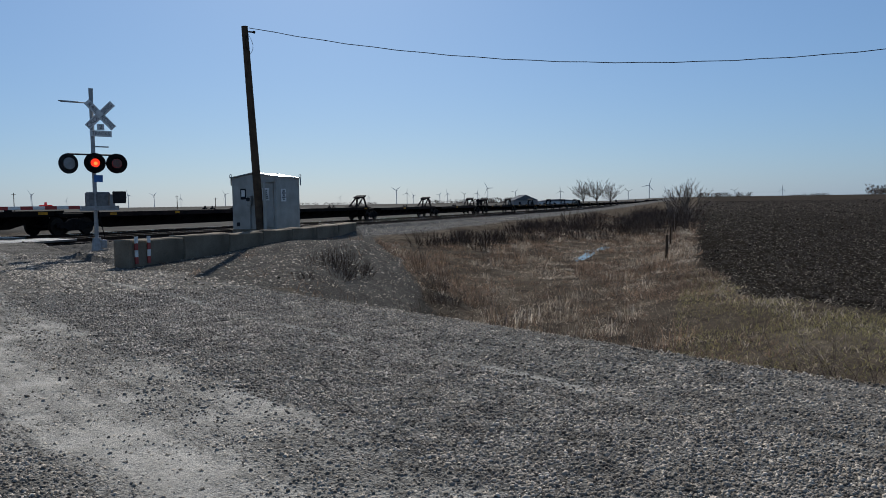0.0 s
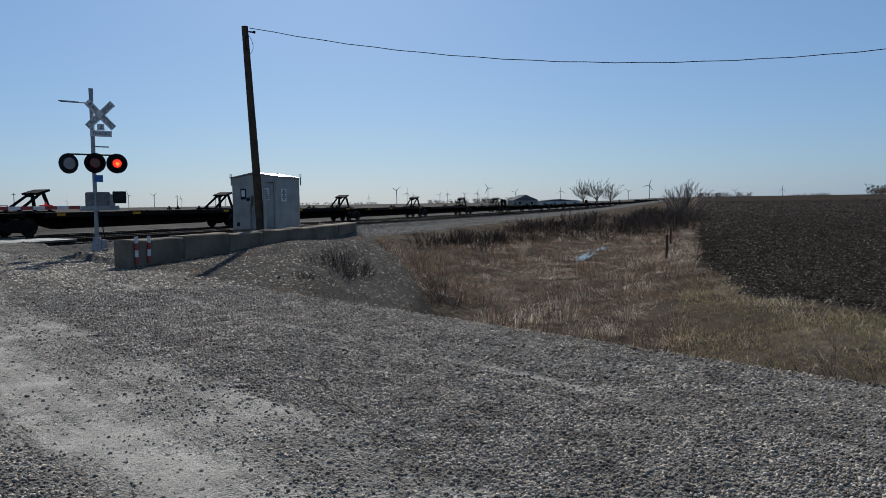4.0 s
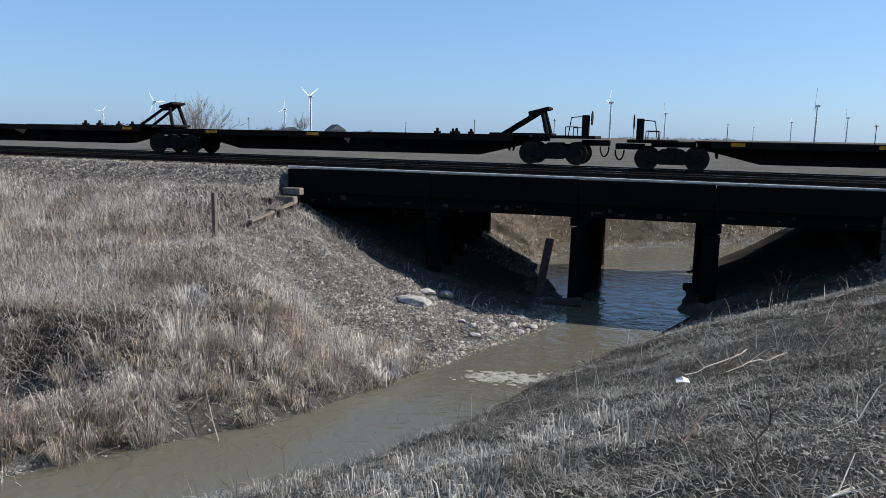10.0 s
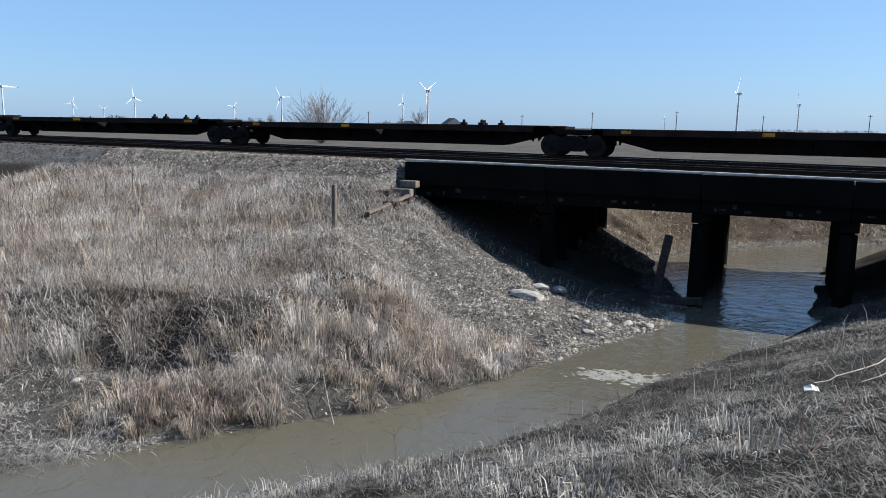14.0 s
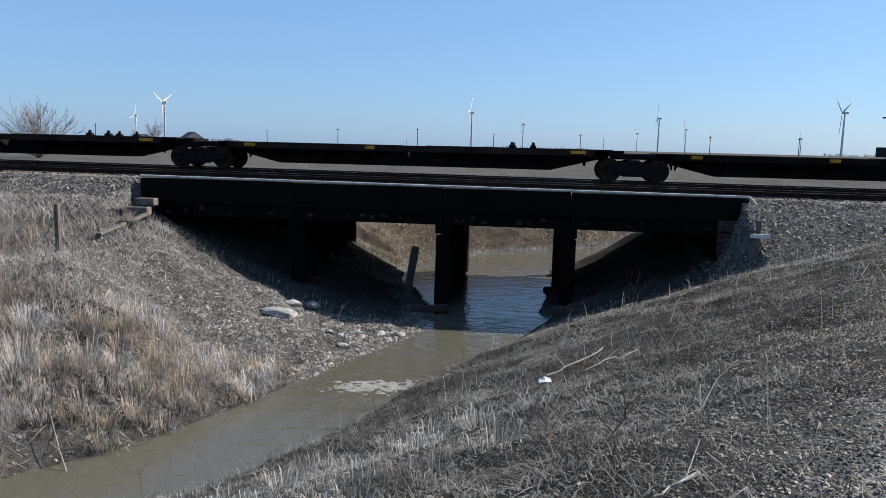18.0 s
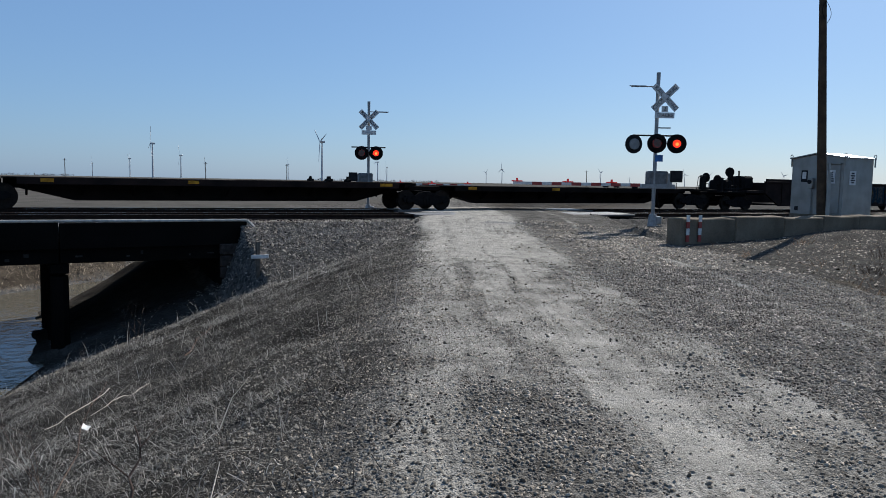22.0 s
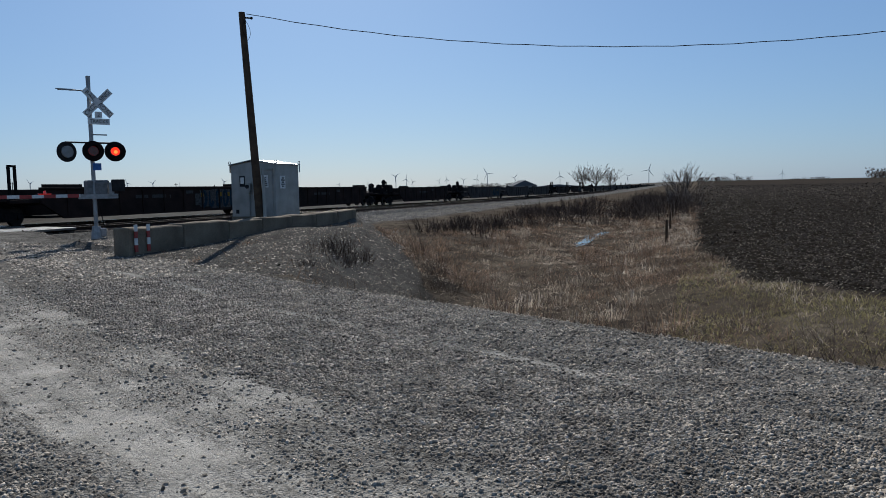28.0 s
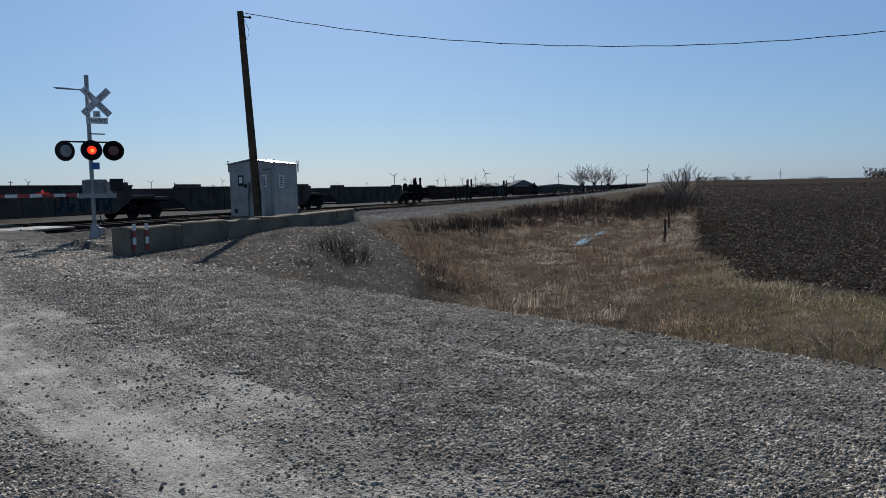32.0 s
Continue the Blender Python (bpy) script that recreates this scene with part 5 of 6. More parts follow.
def fan_tree(name, m, height, width, limbs, thin, seed, label, category, trunk=0.18):
    """A leafless crown: limbs fan out from a short trunk, each bending up and dividing twice."""
    rng = random.Random(seed)
    root = thing(name, m, label, category, "bare trees" if category == "tree" else "bare shrubs")
    verts, faces, tv, tf = [], [], [], []
    fork = height * trunk
    limb(verts, faces, Vector((0, 0, -0.3)), Vector((0, 0, fork)), height * 0.03, height * 0.024, 6)

    def bough(a, b, r, depth, vs, fs):
        bend = a.lerp(b, 0.5) + Vector((rng.uniform(-1, 1), rng.uniform(-1, 1), -0.6)) * (b - a).length * 0.1
        pts = [a, a.lerp(bend, 0.55), bend, bend.lerp(b, 0.5), b]
        for i in range(4):
            limb(vs, fs, pts[i], pts[i + 1], r * (1 - 0.2 * i), r * (0.8 - 0.2 * i), 4 if depth == 2 else 3)
        if depth == 0:
            return
        for i in range(7 if depth == 2 else 6):
            p = pts[1].lerp(bend, rng.random()) if i % 3 == 0 else bend.lerp(b, rng.random())
            d = ((b - a).normalized() + Vector((rng.uniform(-1, 1), rng.uniform(-1, 1), rng.uniform(-0.2, 0.8))) * 0.65).normalized()
            bough(p, p + d * (b - a).length * rng.uniform(0.25, 0.5), max(thin, r * 0.45), depth - 1, tv, tf)

    for k in range(limbs):
        a, e = 2.4 * k + rng.uniform(-0.4, 0.4), rng.uniform(0.4, 1.5)
        tip = Vector((math.cos(a) * math.cos(e) * width / 2, math.sin(a) * math.cos(e) * width / 2, fork + (height - fork) * math.sin(e) * rng.uniform(0.75, 0.95)))
        bough(Vector((0, 0, fork * rng.uniform(0.5, 1.0))), tip, height * 0.0075, 2, verts, faces)
    raw("trunk", [tuple(v) for v in verts], faces, BARK, root)
    raw("crown", [tuple(v) for v in tv], tf, CROWN, root)
    return root


for k, (a_, r_, h_, w_) in enumerate(((8.3, 480, 14.0, 20), (7.3, 470, 14.5, 21), (6.3, 480, 12.0, 18))):
    fan_tree("tree", pose(r_ * math.cos(radians(a_)), r_ * math.sin(radians(a_)), -0.8), h_, w_, 20, 0.05, 10 + k, "bare broad-crowned tree far beyond the tracks", "tree", 0.25)
for k, (a_, r_, h_, w_) in enumerate(((117.8, 480, 12, 15), (119.1, 500, 6.5, 6), (120.2, 480, 5.0, 6), (128.8, 470, 7, 6))):
    fan_tree("tree", pose(r_ * math.cos(radians(a_)), r_ * math.sin(radians(a_)), -0.8), h_, w_, 16, 0.05, 20 + k, "bare tree on the far horizon beyond the tracks", "tree", 0.22)
fan_tree("shrub", pose(90 * math.cos(radians(125.15)), 90 * math.sin(radians(125.15)), -0.8), 5.3, 8.6, 40, 0.016, 31, "bare fan-shaped shrub beyond the tracks", "shrub", 0.05)
fan_tree("tree", pose(106, 1.8, float(ground_z(106, 1.8))), 4.8, 6.5, 26, 0.02, 41, "leafless small tree over the brush at the field corner", "tree", 0.25)


def brush():
    """The line of dark brush by the ditch and the bushy tree on the field corner."""
    rng = random.Random(5)
    spots = [(104, 2.0, 5.4), (100, 3.5, 3.8), (110, 3.8, 4.2), (96, 1.0, 3.2), (118, 3.0, 4.0), (88, 2.4, 2.2), (92, 4.5, 2.4)]
    for k in range(34):
        spots.append((rng.uniform(68, 125), rng.uniform(0.3, 6.5), rng.uniform(1.8, 3.2)))
    for x in range(58, 150, 3):
        spots.append((x + rng.uniform(-2, 2), rng.uniform(9, 14) * (0.6 + 0.4 * (x < 110)), rng.uniform(1.3, 2.2)))
        spots.append((x + rng.uniform(-2, 2), rng.uniform(4.5, 10), rng.uniform(1.2, 2.0) + max(0, x - 85) * 0.02))
    for k in range(46):
        spots.append((rng.uniform(38, 78), rng.uniform(10.5, 16), rng.uniform(0.7, 1.4)))
    for i, (x, y, h) in enumerate(spots):
        big = i < 7
        if big:
            fan_tree("shrub", pose(x, y, float(ground_z(x, y))), h * 0.55, h * 0.8, 9, 0.014, 100 + i, "tall dense leafless bush at the field corner", "shrub", 0.05)
        shrub(pose(x, y, float(ground_z(x, y))), h * (0.5 if big else 0.8), max(1.2, h * 0.7), 27, 500 + i, "dense dark leafless brush by the ditch", BRUSH, 0.017)
    for i, (x, y, h) in enumerate(((17.2, 8.7, 0.75), (16.7, 8.6, 0.6), (17.6, 8.9, 0.7), (17.3, 8.2, 0.55), (16.4, 8.1, 0.5), (16.9, 9.2, 0.6), (15.8, 8.0, 0.4), (18.2, 8.6, 0.4), (14.2, 8.0, 0.3), (20.9, 7.6, 0.7), (21.3, 7.5, 0.6), (19.0, 6.8, 0.5), (19.8, 6.6, 0.45), (26.5, 10.4, 0.7), (28, 11.4, 0.8), (46, 14.5, 1.0), (50, 14, 1.1), (41, 13.2, 0.7))):
        shrub(pose(x, y, float(ground_z(x, y))), h, h * 0.8, 34, 300 + i, "small leafless weed bush on the gravel slope", BRUSH, 0.0035)
    for i, (x, y, h) in enumerate(((2.48, 18.28, 1.3), (1.61, 20.46, 0.7), (-2.11, 14.62, 1.0), (-2.16, 12.28, 0.9), (-3.03, 10.41, 0.9), (-4.69, 12.52, 0.8), (-1.60, 8.99, 1.0), (-4.83, 12.47, 0.8), (-3.80, 6.74, 0.9), (-4.43, 7.05, 0.8), (0.21, 6.22, 0.9), (-5.32, 11.50, 0.7), (-5.32, 12.49, 0.8), (8.12, -0.96, 0.8), (8.06, -1.13, 0.7), (7.91, -1.31, 0.8), (7.80, -1.48, 0.8), (7.71, -1.58, 0.7), (8.84, 0.98, 0.7), (8.77, 0.65, 0.6), (9.42, 1.90, 0.7), (9.90, 2.63, 0.7), (8.51, -0.08, 0.5))):
        shrub(pose(x, y, float(ground_z(x, y))), h, 0.12, 4, 700 + i, "thin dark standing weed stalks on the bank", TWIG, 0.0035)


brush()


def far_woods():
    verts, faces = [], []
    rng = random.Random(8)
    for a0, a1, r, h in ((-3.4, 0.2, 1500, 9), (-8.5, -6, 1800, 6), (-12.5, -10.8, 1300, 15), (13.5, 16.5, 1300, 10), (17, 20, 1700, 9), (112, 114, 900, 5), (119, 121, 800, 5), (129.5, 131, 700, 6), (131.6, 133.5, 900, 6), (138.8, 139.6, 800, 7), (141, 142, 800, 6),
                         (24, 34, 3500, 11), (60, 70, 3500, 9), (86, 94, 3000, 8)):
        n = int((a1 - a0) * 14)
        for k in range(n):
            a = radians(a0 + (a1 - a0) * rng.random())
            rr = r * rng.uniform(0.97, 1.03)
            c = Vector((rr * math.cos(a), rr * math.sin(a), float(ground_z(rr * math.cos(a), rr * math.sin(a))) - 0.5))
            hh = h * rng.uniform(0.5, 1.1)
            w = hh * rng.uniform(0.35, 0.6)
            for j in range(22):
                p = c + Vector((rng.uniform(-w, w), rng.uniform(-w, w), hh * rng.uniform(0.15, 1.0)))
                limb(verts, faces, p, p + Vector((rng.uniform(-1, 1), rng.uniform(-1, 1), rng.uniform(0.2, 1.2))) * hh * 0.22, hh * 0.05, hh * 0.02, 3)
    ob = raw("far_woods", [tuple(v) for v in verts], faces, SHRUB)
    tagged(ob, "dark leafless woods along the far horizon", "woods", kind="stuff")


far_woods()

# ---------------------------------------------------------------- posts, rocks, litter
for x, y, h in ((36.2, 1.42, 1.15), (50.5, 1.75, 1.2), (64, 2.0, 1.2), (78, 2.2, 1.2)):
    p = part("fence_post", cyl((0, 0, -0.3), (0.05, 0.02, h), 0.075, 0.06, 8), POLEWOOD)
    p.location = (x, y, float(ground_z(x, y)))
    p.rotation_euler = (0.03, -0.06, 0)
    tagged(p, "old leaning timber fence post in dry grass", "fence post", "fence posts")
p = part("fence_post", cyl((0, 0, -0.3), (0.0, 0.0, 1.25), 0.075, 0.07, 8), OLDWOOD)
p.location = (-12.1, 17.8, float(ground_z(-12.1, 17.8)))
tagged(p, "old grey timber fence post in tall grass", "fence post", "fence posts")

ROCK = material("pale_limestone", (0.33, 0.31, 0.28), (0.2, 0.19, 0.17), 0.9, scale=4, fine=30)


def rock(x, y, sx, sy, sz, seed, turn):
    bm = bmesh.new()
    bmesh.ops.create_icosphere(bm, subdivisions=2, radius=1)
    for v in bm.verts:
        v.co += 0.35 * noise.noise_vector(v.co * 1.3 + Vector((seed, 0, 0)))
        v.co = Vector((v.co.x * sx, v.co.y * sy, max(-0.4, v.co.z) * sz))
    ob = part("rock", bm, ROCK)
    ob.location = (x, y, float(ground_z(x, y)) + sz * 0.2)
    ob.rotation_euler = (0.1, 0.15, turn)
    tagged(ob, "pale flat limestone slab on the bank", "rock", "rocks")


ROCKS = ((-6.97, 19.94, 0.52, 0.3, 0.15), (-6.92, 21.19, 0.3, 0.2, 0.12), (-6.44, 21.5, 0.34, 0.2, 0.15), (-4.69, 19.79, 0.2, 0.13, 0.08), (-4.03, 19.95, 0.2, 0.11, 0.08), (-3.97, 21.0, 0.16, 0.1, 0.07), (-4.76, 18.57, 0.15, 0.1, 0.07), (-3.43, 19.96, 0.16, 0.12, 0.09),
         (-5.4, 19.6, 0.14, 0.1, 0.06), (-5.0, 19.2, 0.12, 0.1, 0.06), (-4.4, 19.3, 0.14, 0.09, 0.06), (-3.7, 19.4, 0.13, 0.1, 0.07), (-8.9, 7.9, 0.1, 0.08, 0.06), (-10.6, 8.2, 0.12, 0.08, 0.07), (-9.6, 8.9, 0.1, 0.07, 0.06), (-11.8, 8.9, 0.1, 0.08, 0.05))
for k, (x, y, sx, sy, sz) in enumerate(ROCKS):
    rock(x, y, sx, sy, sz, k * 3.7, k * 1.1)

PALEWOOD = material("bleached_stick", (0.42, 0.39, 0.34), (0.28, 0.25, 0.21), 0.9)


def fallen_stick(a, b, r, mat, label, lift=0.05, seed=0):
    """A crooked stick from a to b over the bank, with two side twigs."""
    rng = random.Random(seed)
    verts, faces, pts = [], [], []
    for k in range(7):
        t = k / 6
        x, y = a[0] + (b[0] - a[0]) * t + rng.uniform(-0.04, 0.04), a[1] + (b[1] - a[1]) * t + rng.uniform(-0.04, 0.04)
        pts.append(Vector((x, y, float(ground_z(x, y)) + 0.03 + lift * t)))
    for k in range(6):
        limb(verts, faces, pts[k], pts[k + 1], r * (1 - 0.1 * k), r * (0.9 - 0.1 * k), 6)
    for k in (2, 4):
        limb(verts, faces, pts[k], pts[k] + Vector((rng.uniform(-0.3, 0.3), rng.uniform(-0.3, 0.3), 0.12)), r * 0.5, r * 0.2, 4)
    tagged(raw("fallen_stick", [tuple(v) for v in verts], faces, mat), label, "stick", "fallen sticks")


for k, (a, b, r, mat, lift) in enumerate((((1.7, 11.44), (0.84, 9.99), 0.011, PALEWOOD, 0.05), ((1.3, 12.2), (0.3, 10.3), 0.01, PALEWOOD, 0.08), ((0.98, 4.16), (0.72, 3.9), 0.01, PALEWOOD, 0.03),
                                           ((0.23, 6.1), (0.97, 9.8), 0.007, SHRUB, 0.4), ((0.63, 4.9), (0.7, 5.1), 0.01, SHRUB, 0.45), ((2.4, 12.3), (3.3, 14.3), 0.015, SHRUB, 0.1), ((-6.6, 10.0), (-7.8, 11.0), 0.01, PALEWOOD, 0.4), ((-9.9, 10.2), (-9.0, 9.6), 0.01, PALEWOOD, 0.2))):
    fallen_stick(a, b, r, mat, "bleached crooked stick lying on the bank" if mat is PALEWOOD else "thin dark twig leaning over the bank", lift, k)

# a scrap of white plastic that the wind turns over on the bank
bm = bmesh.new()
pts = [(-0.17, -0.05, 0), (0.0, -0.09, 0.05), (0.16, -0.03, 0.01), (0.13, 0.08, 0.06), (-0.02, 0.06, 0.11), (-0.15, 0.08, 0.03)]
vs = [bm.verts.new(Vector(p) * 0.58) for p in pts]
c = bm.verts.new((0, 0, 0.03))
for i in range(6):
    bm.faces.new((vs[i], vs[(i + 1) % 6], c))
scrap = part("plastic_scrap", bm, WHITE)
scrap.modifiers.new("thick", "SOLIDIFY").thickness = 0.004
tagged(scrap, "crumpled white plastic scrap on dead grass", "litter")

# ---------------------------------------------------------------- ground cover
RNG = np.random.default_rng(4)


def fast_mesh(name, verts, faces, mat, label, category, soft=False):
    me = bpy.data.meshes.new(name)
    k = faces.shape[1]
    me.vertices.add(len(verts))
    me.vertices.foreach_set("co", verts.astype(np.float32).ravel())
    me.loops.add(faces.size)
    me.loops.foreach_set("vertex_index", faces.astype(np.int32).ravel())
    me.polygons.add(len(faces))
    me.polygons.foreach_set("loop_start", np.arange(0, faces.size, k, dtype=np.int32))
    if soft:
        me.polygons.foreach_set("use_smooth", np.ones(len(faces), bool))
    me.update()
    me.materials.append(mat)
    return tagged(new(name, me), label, category, kind="stuff")


def blades(x, y, height, width, lean, mat, name, label, drop=0.0):
    """One bent blade at each place: two quads and a tip, as triangles."""
    n = len(x)
    z = ground_z(x, y) - 0.03
    h = height * RNG.uniform(0.5, 1.25, n)
    a = RNG.uniform(0, 2 * np.pi, n)
    l = lean * RNG.uniform(0.3, 1.5, n)
    dx, dy = np.cos(a) * l * h, np.sin(a) * l * h
    t = RNG.uniform(0, 2 * np.pi, n)
    w = width * np.maximum(1, np.hypot(x, y) / 16) * RNG.uniform(0.7, 1.5, n)
    wx, wy = np.cos(t) * w / 2, np.sin(t) * w / 2
    hz = h * np.clip(1 - 0.5 * l, 0.12, 1)
    v = np.zeros((n, 5, 3))
    v[:, 0] = np.stack([x - wx, y - wy, z], -1)
    v[:, 1] = np.stack([x + wx, y + wy, z], -1)
    v[:, 2] = np.stack([x + dx * 0.4 - wx * 0.8, y + dy * 0.4 - wy * 0.8, z + hz * 0.6], -1)
    v[:, 3] = np.stack([x + dx * 0.4 + wx * 0.8, y + dy * 0.4 + wy * 0.8, z + hz * 0.6], -1)
    v[:, 4] = np.stack([x + dx, y + dy, z + hz * (1 - drop)], -1)
    i = np.arange(n)[:, None] * 5
    f = np.concatenate([i + [0, 1, 3], i + [0, 3, 2], i + [2, 3, 4]])
    return fast_mesh(name, v.reshape(-1, 3), f, mat, label, "grass")


def pick(x0, x1, y0, y1, n, keep):
    x, y = RNG.uniform(x0, x1, n), RNG.uniform(y0, y1, n)
    k = RNG.random(n) < keep(x, y)
    return x[k], y[k]


def patchy(x, y, s=1.0):
    return np.clip(0.55 + 0.6 * wave(x * 1.3 * s, y * 1.3 * s) + 0.3 * wave(x * 4.1 * s, y * 4.1 * s), 0.05, 1)


def grass_material(name, base, dark, vary=0.45):
    mat = material(name, base, dark, 0.85, scale=0.6, fine=3, bump=0, vary=0.2, island=vary)
    nt = mat.node_tree
    bsdf = nt.nodes["Principled BSDF"]
    tr = nt.nodes.new("ShaderNodeBsdfTranslucent")
    nt.links.new(bsdf.inputs["Base Color"].links[0].from_socket, tr.inputs["Color"])
    mx = nt.nodes.new("ShaderNodeMixShader")
    mx.inputs[0].default_value = 0.35
    nt.links.new(bsdf.outputs[0], mx.inputs[1])
    nt.links.new(tr.outputs[0], mx.inputs[2])
    nt.links.new(mx.outputs[0], nt.nodes["Material Output"].inputs["Surface"])
    return mat


DRY = grass_material("dry_tall_grass", (0.5, 0.465, 0.425), (0.27, 0.212, 0.172), 0.75)
MAT_GRASS = grass_material("matted_dead_grass", (0.175, 0.165, 0.15), (0.042, 0.038, 0.034), 0.9)
PALE = grass_material("bleached_stalks", (0.4, 0.382, 0.35), (0.13, 0.12, 0.106), 0.8)
BANKGRASS = grass_material("grey_weathered_grass", (0.25, 0.238, 0.216), (0.08, 0.073, 0.064), 0.85)
REED = grass_material("rusty_dry_reeds", (0.21, 0.145, 0.1), (0.085, 0.06, 0.045), 0.8)
STRAW = grass_material("pale_straw", (0.42, 0.355, 0.28), (0.16, 0.125, 0.092), 0.75)
WEED = grass_material("dark_weed_stems", (0.12, 0.092, 0.07), (0.06, 0.045, 0.035), 0.7)
GREENISH = grass_material("thin_spring_grass", (0.27, 0.235, 0.11), (0.19, 0.165, 0.085))


def bench(x, y):
    """The bare muddy shelf along the creek, below the meadow."""
    d, s = creek_d(x, y)
    z = ground_z(x, y)
    return (1 - smooth(-3.05, -2.75, z + 0.12 * wave(x * 3, y * 3))) * (s < 0) * (x < -6.5) * (y < 13) * (d > 0)


def tussocks(n, x0, x1, y0, y1, where, each, mat, name, label, tall=0.55):
    cx, cy = pick(x0, x1, y0, y1, n, where)
    r = RNG.uniform(0.06, 0.2, len(cx))
    x = np.repeat(cx, each) + RNG.normal(0, 1, len(cx) * each) * np.repeat(r, each)
    y = np.repeat(cy, each) + RNG.normal(0, 1, len(cx) * each) * np.repeat(r, each)
    blades(x, y, tall, 0.008, 1.25, mat, name, label, 0.75)


def meadow_keep(x, y):
    d, s = creek_d(x, y)
    road, bal, f = zones(x, y, ground_z(x, y))
    edge = 0.35 + 0.65 * np.maximum(smooth(0.8, 2.6, d), smooth(8.6, 10, y) * (1 - smooth(15, 17, y)))
    return np.where((s < 0) & (d > 0.12), (1 - 0.93 * bal) * np.clip(0.35 + 0.65 * patchy(x, y), 0, 1) * edge, 0) * (y < 22.4) * (1 - 0.93 * bench(x, y)) * (1 - 0.9 * smooth(15.2, 17.2, y + 0.5 * wave(x * 2, y * 2)) * (1 - smooth(5.5, 7.5, d)))


x, y = pick(-30, -4, 4, 22.4, 300000, meadow_keep)
blades(x, y, 0.42, 0.005, 1.1, DRY, "tall_dry_grass", "tall dry tan grass on the far bank")
x, y = pick(-34, -5, 5, 20, 9000, meadow_keep)
blades(x, y, 0.85, 0.009, 0.4, STRAW, "dry_stalks", "tall pale dry stalks above the grass")


def shelf_edge(x, y):
    z = ground_z(x, y)
    d, s = creek_d(x, y)
    rim = smooth(-3.2, -2.9, z) * (1 - smooth(-2.2, -1.95, z))
    return rim * (s < 0) * (d > 0.05)


tussocks(2600, -18, -3.5, 5, 15.5, shelf_edge, 46, DRY, "hanging_tussocks", "tan tussocks hanging over the creek bank")
def mounds(n, x0, x1, y0, y1, where, each, spread, tall, mat, name, label):
    """Big arching clumps: blades lean out from the middle of each."""
    cx, cy = pick(x0, x1, y0, y1, n, where)
    m = len(cx) * each
    a, r = RNG.uniform(0, 2 * np.pi, m), np.repeat(RNG.uniform(0.6, 1.4, len(cx)) * spread, each) * np.sqrt(RNG.random(m))
    x, y = np.repeat(cx, each) + np.cos(a) * r, np.repeat(cy, each) + np.sin(a) * r
    z = ground_z(np.repeat(cx, each), np.repeat(cy, each)) * 0.5 + ground_z(x, y) * 0.5
    h = tall * RNG.uniform(0.45, 1.2, m) * np.repeat(RNG.uniform(0.6, 1.3, len(cx)), each)
    a = a + RNG.normal(0, 0.6, m)
    out = h * RNG.uniform(0.3, 1.1, m)
    w = 0.008 * RNG.uniform(0.6, 1.5, m)
    wx, wy = -np.sin(a) * w / 2, np.cos(a) * w / 2
    v = np.zeros((m, 5, 3))
    v[:, 0], v[:, 1] = np.stack([x - wx, y - wy, z - 0.05], -1), np.stack([x + wx, y + wy, z - 0.05], -1)
    bx_, by_ = x + np.cos(a) * out * 0.45, y + np.sin(a) * out * 0.45
    v[:, 2], v[:, 3] = np.stack([bx_ - wx, by_ - wy, z + h * 0.75], -1), np.stack([bx_ + wx, by_ + wy, z + h * 0.75], -1)
    v[:, 4] = np.stack([x + np.cos(a) * out * 1.2, y + np.sin(a) * out * 1.2, z + h * RNG.uniform(0.3, 0.95, m)], -1)
    i = np.arange(m)[:, None] * 5
    fast_mesh(name, v.reshape(-1, 3), np.concatenate([i + [0, 1, 3], i + [0, 3, 2], i + [2, 3, 4]]), mat, label, "grass")


mounds(420, -18, -3.5, 4.5, 16.5, lambda x, y: shelf_edge(x, y), 110, 0.22, 0.6, DRY, "hanging_clumps", "big arching tan clumps over the creek bank")
mounds(260, -18, -3.5, 4.5, 16.5, lambda x, y: shelf_edge(x, y), 90, 0.2, 0.5, STRAW, "brown_clumps", "arching brown clumps over the creek bank")


def water_edge(x, y):
    d, side = creek_d(x, y)
    return (side < 0) * (d > 0.05) * (1 - smooth(1.2, 2.2, d)) * smooth(7.6, 8.6, y + 0.4 * wave(x * 2, y * 2)) * (1 - smooth(15.2, 16.4, y + 0.5 * wave(x * 2, y * 2)))


mounds(330, -11, -2.5, 7.5, 16.5, water_edge, 100, 0.2, 0.5, DRY, "water_edge_clumps", "tan grass clumps hanging over the water")
mounds(200, -11, -2.5, 7.5, 16.5, water_edge, 90, 0.2, 0.42, STRAW, "water_edge_straw", "brown grass clumps hanging over the water")
tussocks(1500, -17, -6, 3, 12, lambda x, y: bench(x, y) * patchy(x, y), 40, PALE, "shelf_tussocks", "dead tufts on the muddy creek shelf", 0.35)
x, y = pick(-17, -5, 4, 13, 3000, lambda x, y: 0.45 * np.maximum(bench(x, y), shelf_edge(x, y)))
blades(x, y, 0.8, 0.006, 1.5, DRY, "fallen_stalks", "long fallen pale stalks on the muddy creek shelf", 0.2)


x, y = pick(-14, 12, 32.8, 46, 52000, lambda x, y: np.where(creek_d(x, y)[0] > 0.2, patchy(x, y), 0))
blades(x, y, 0.3, 0.013, 1.3, STRAW, "far_bank_grass", "pale dry grass on the bank beyond the bridge")


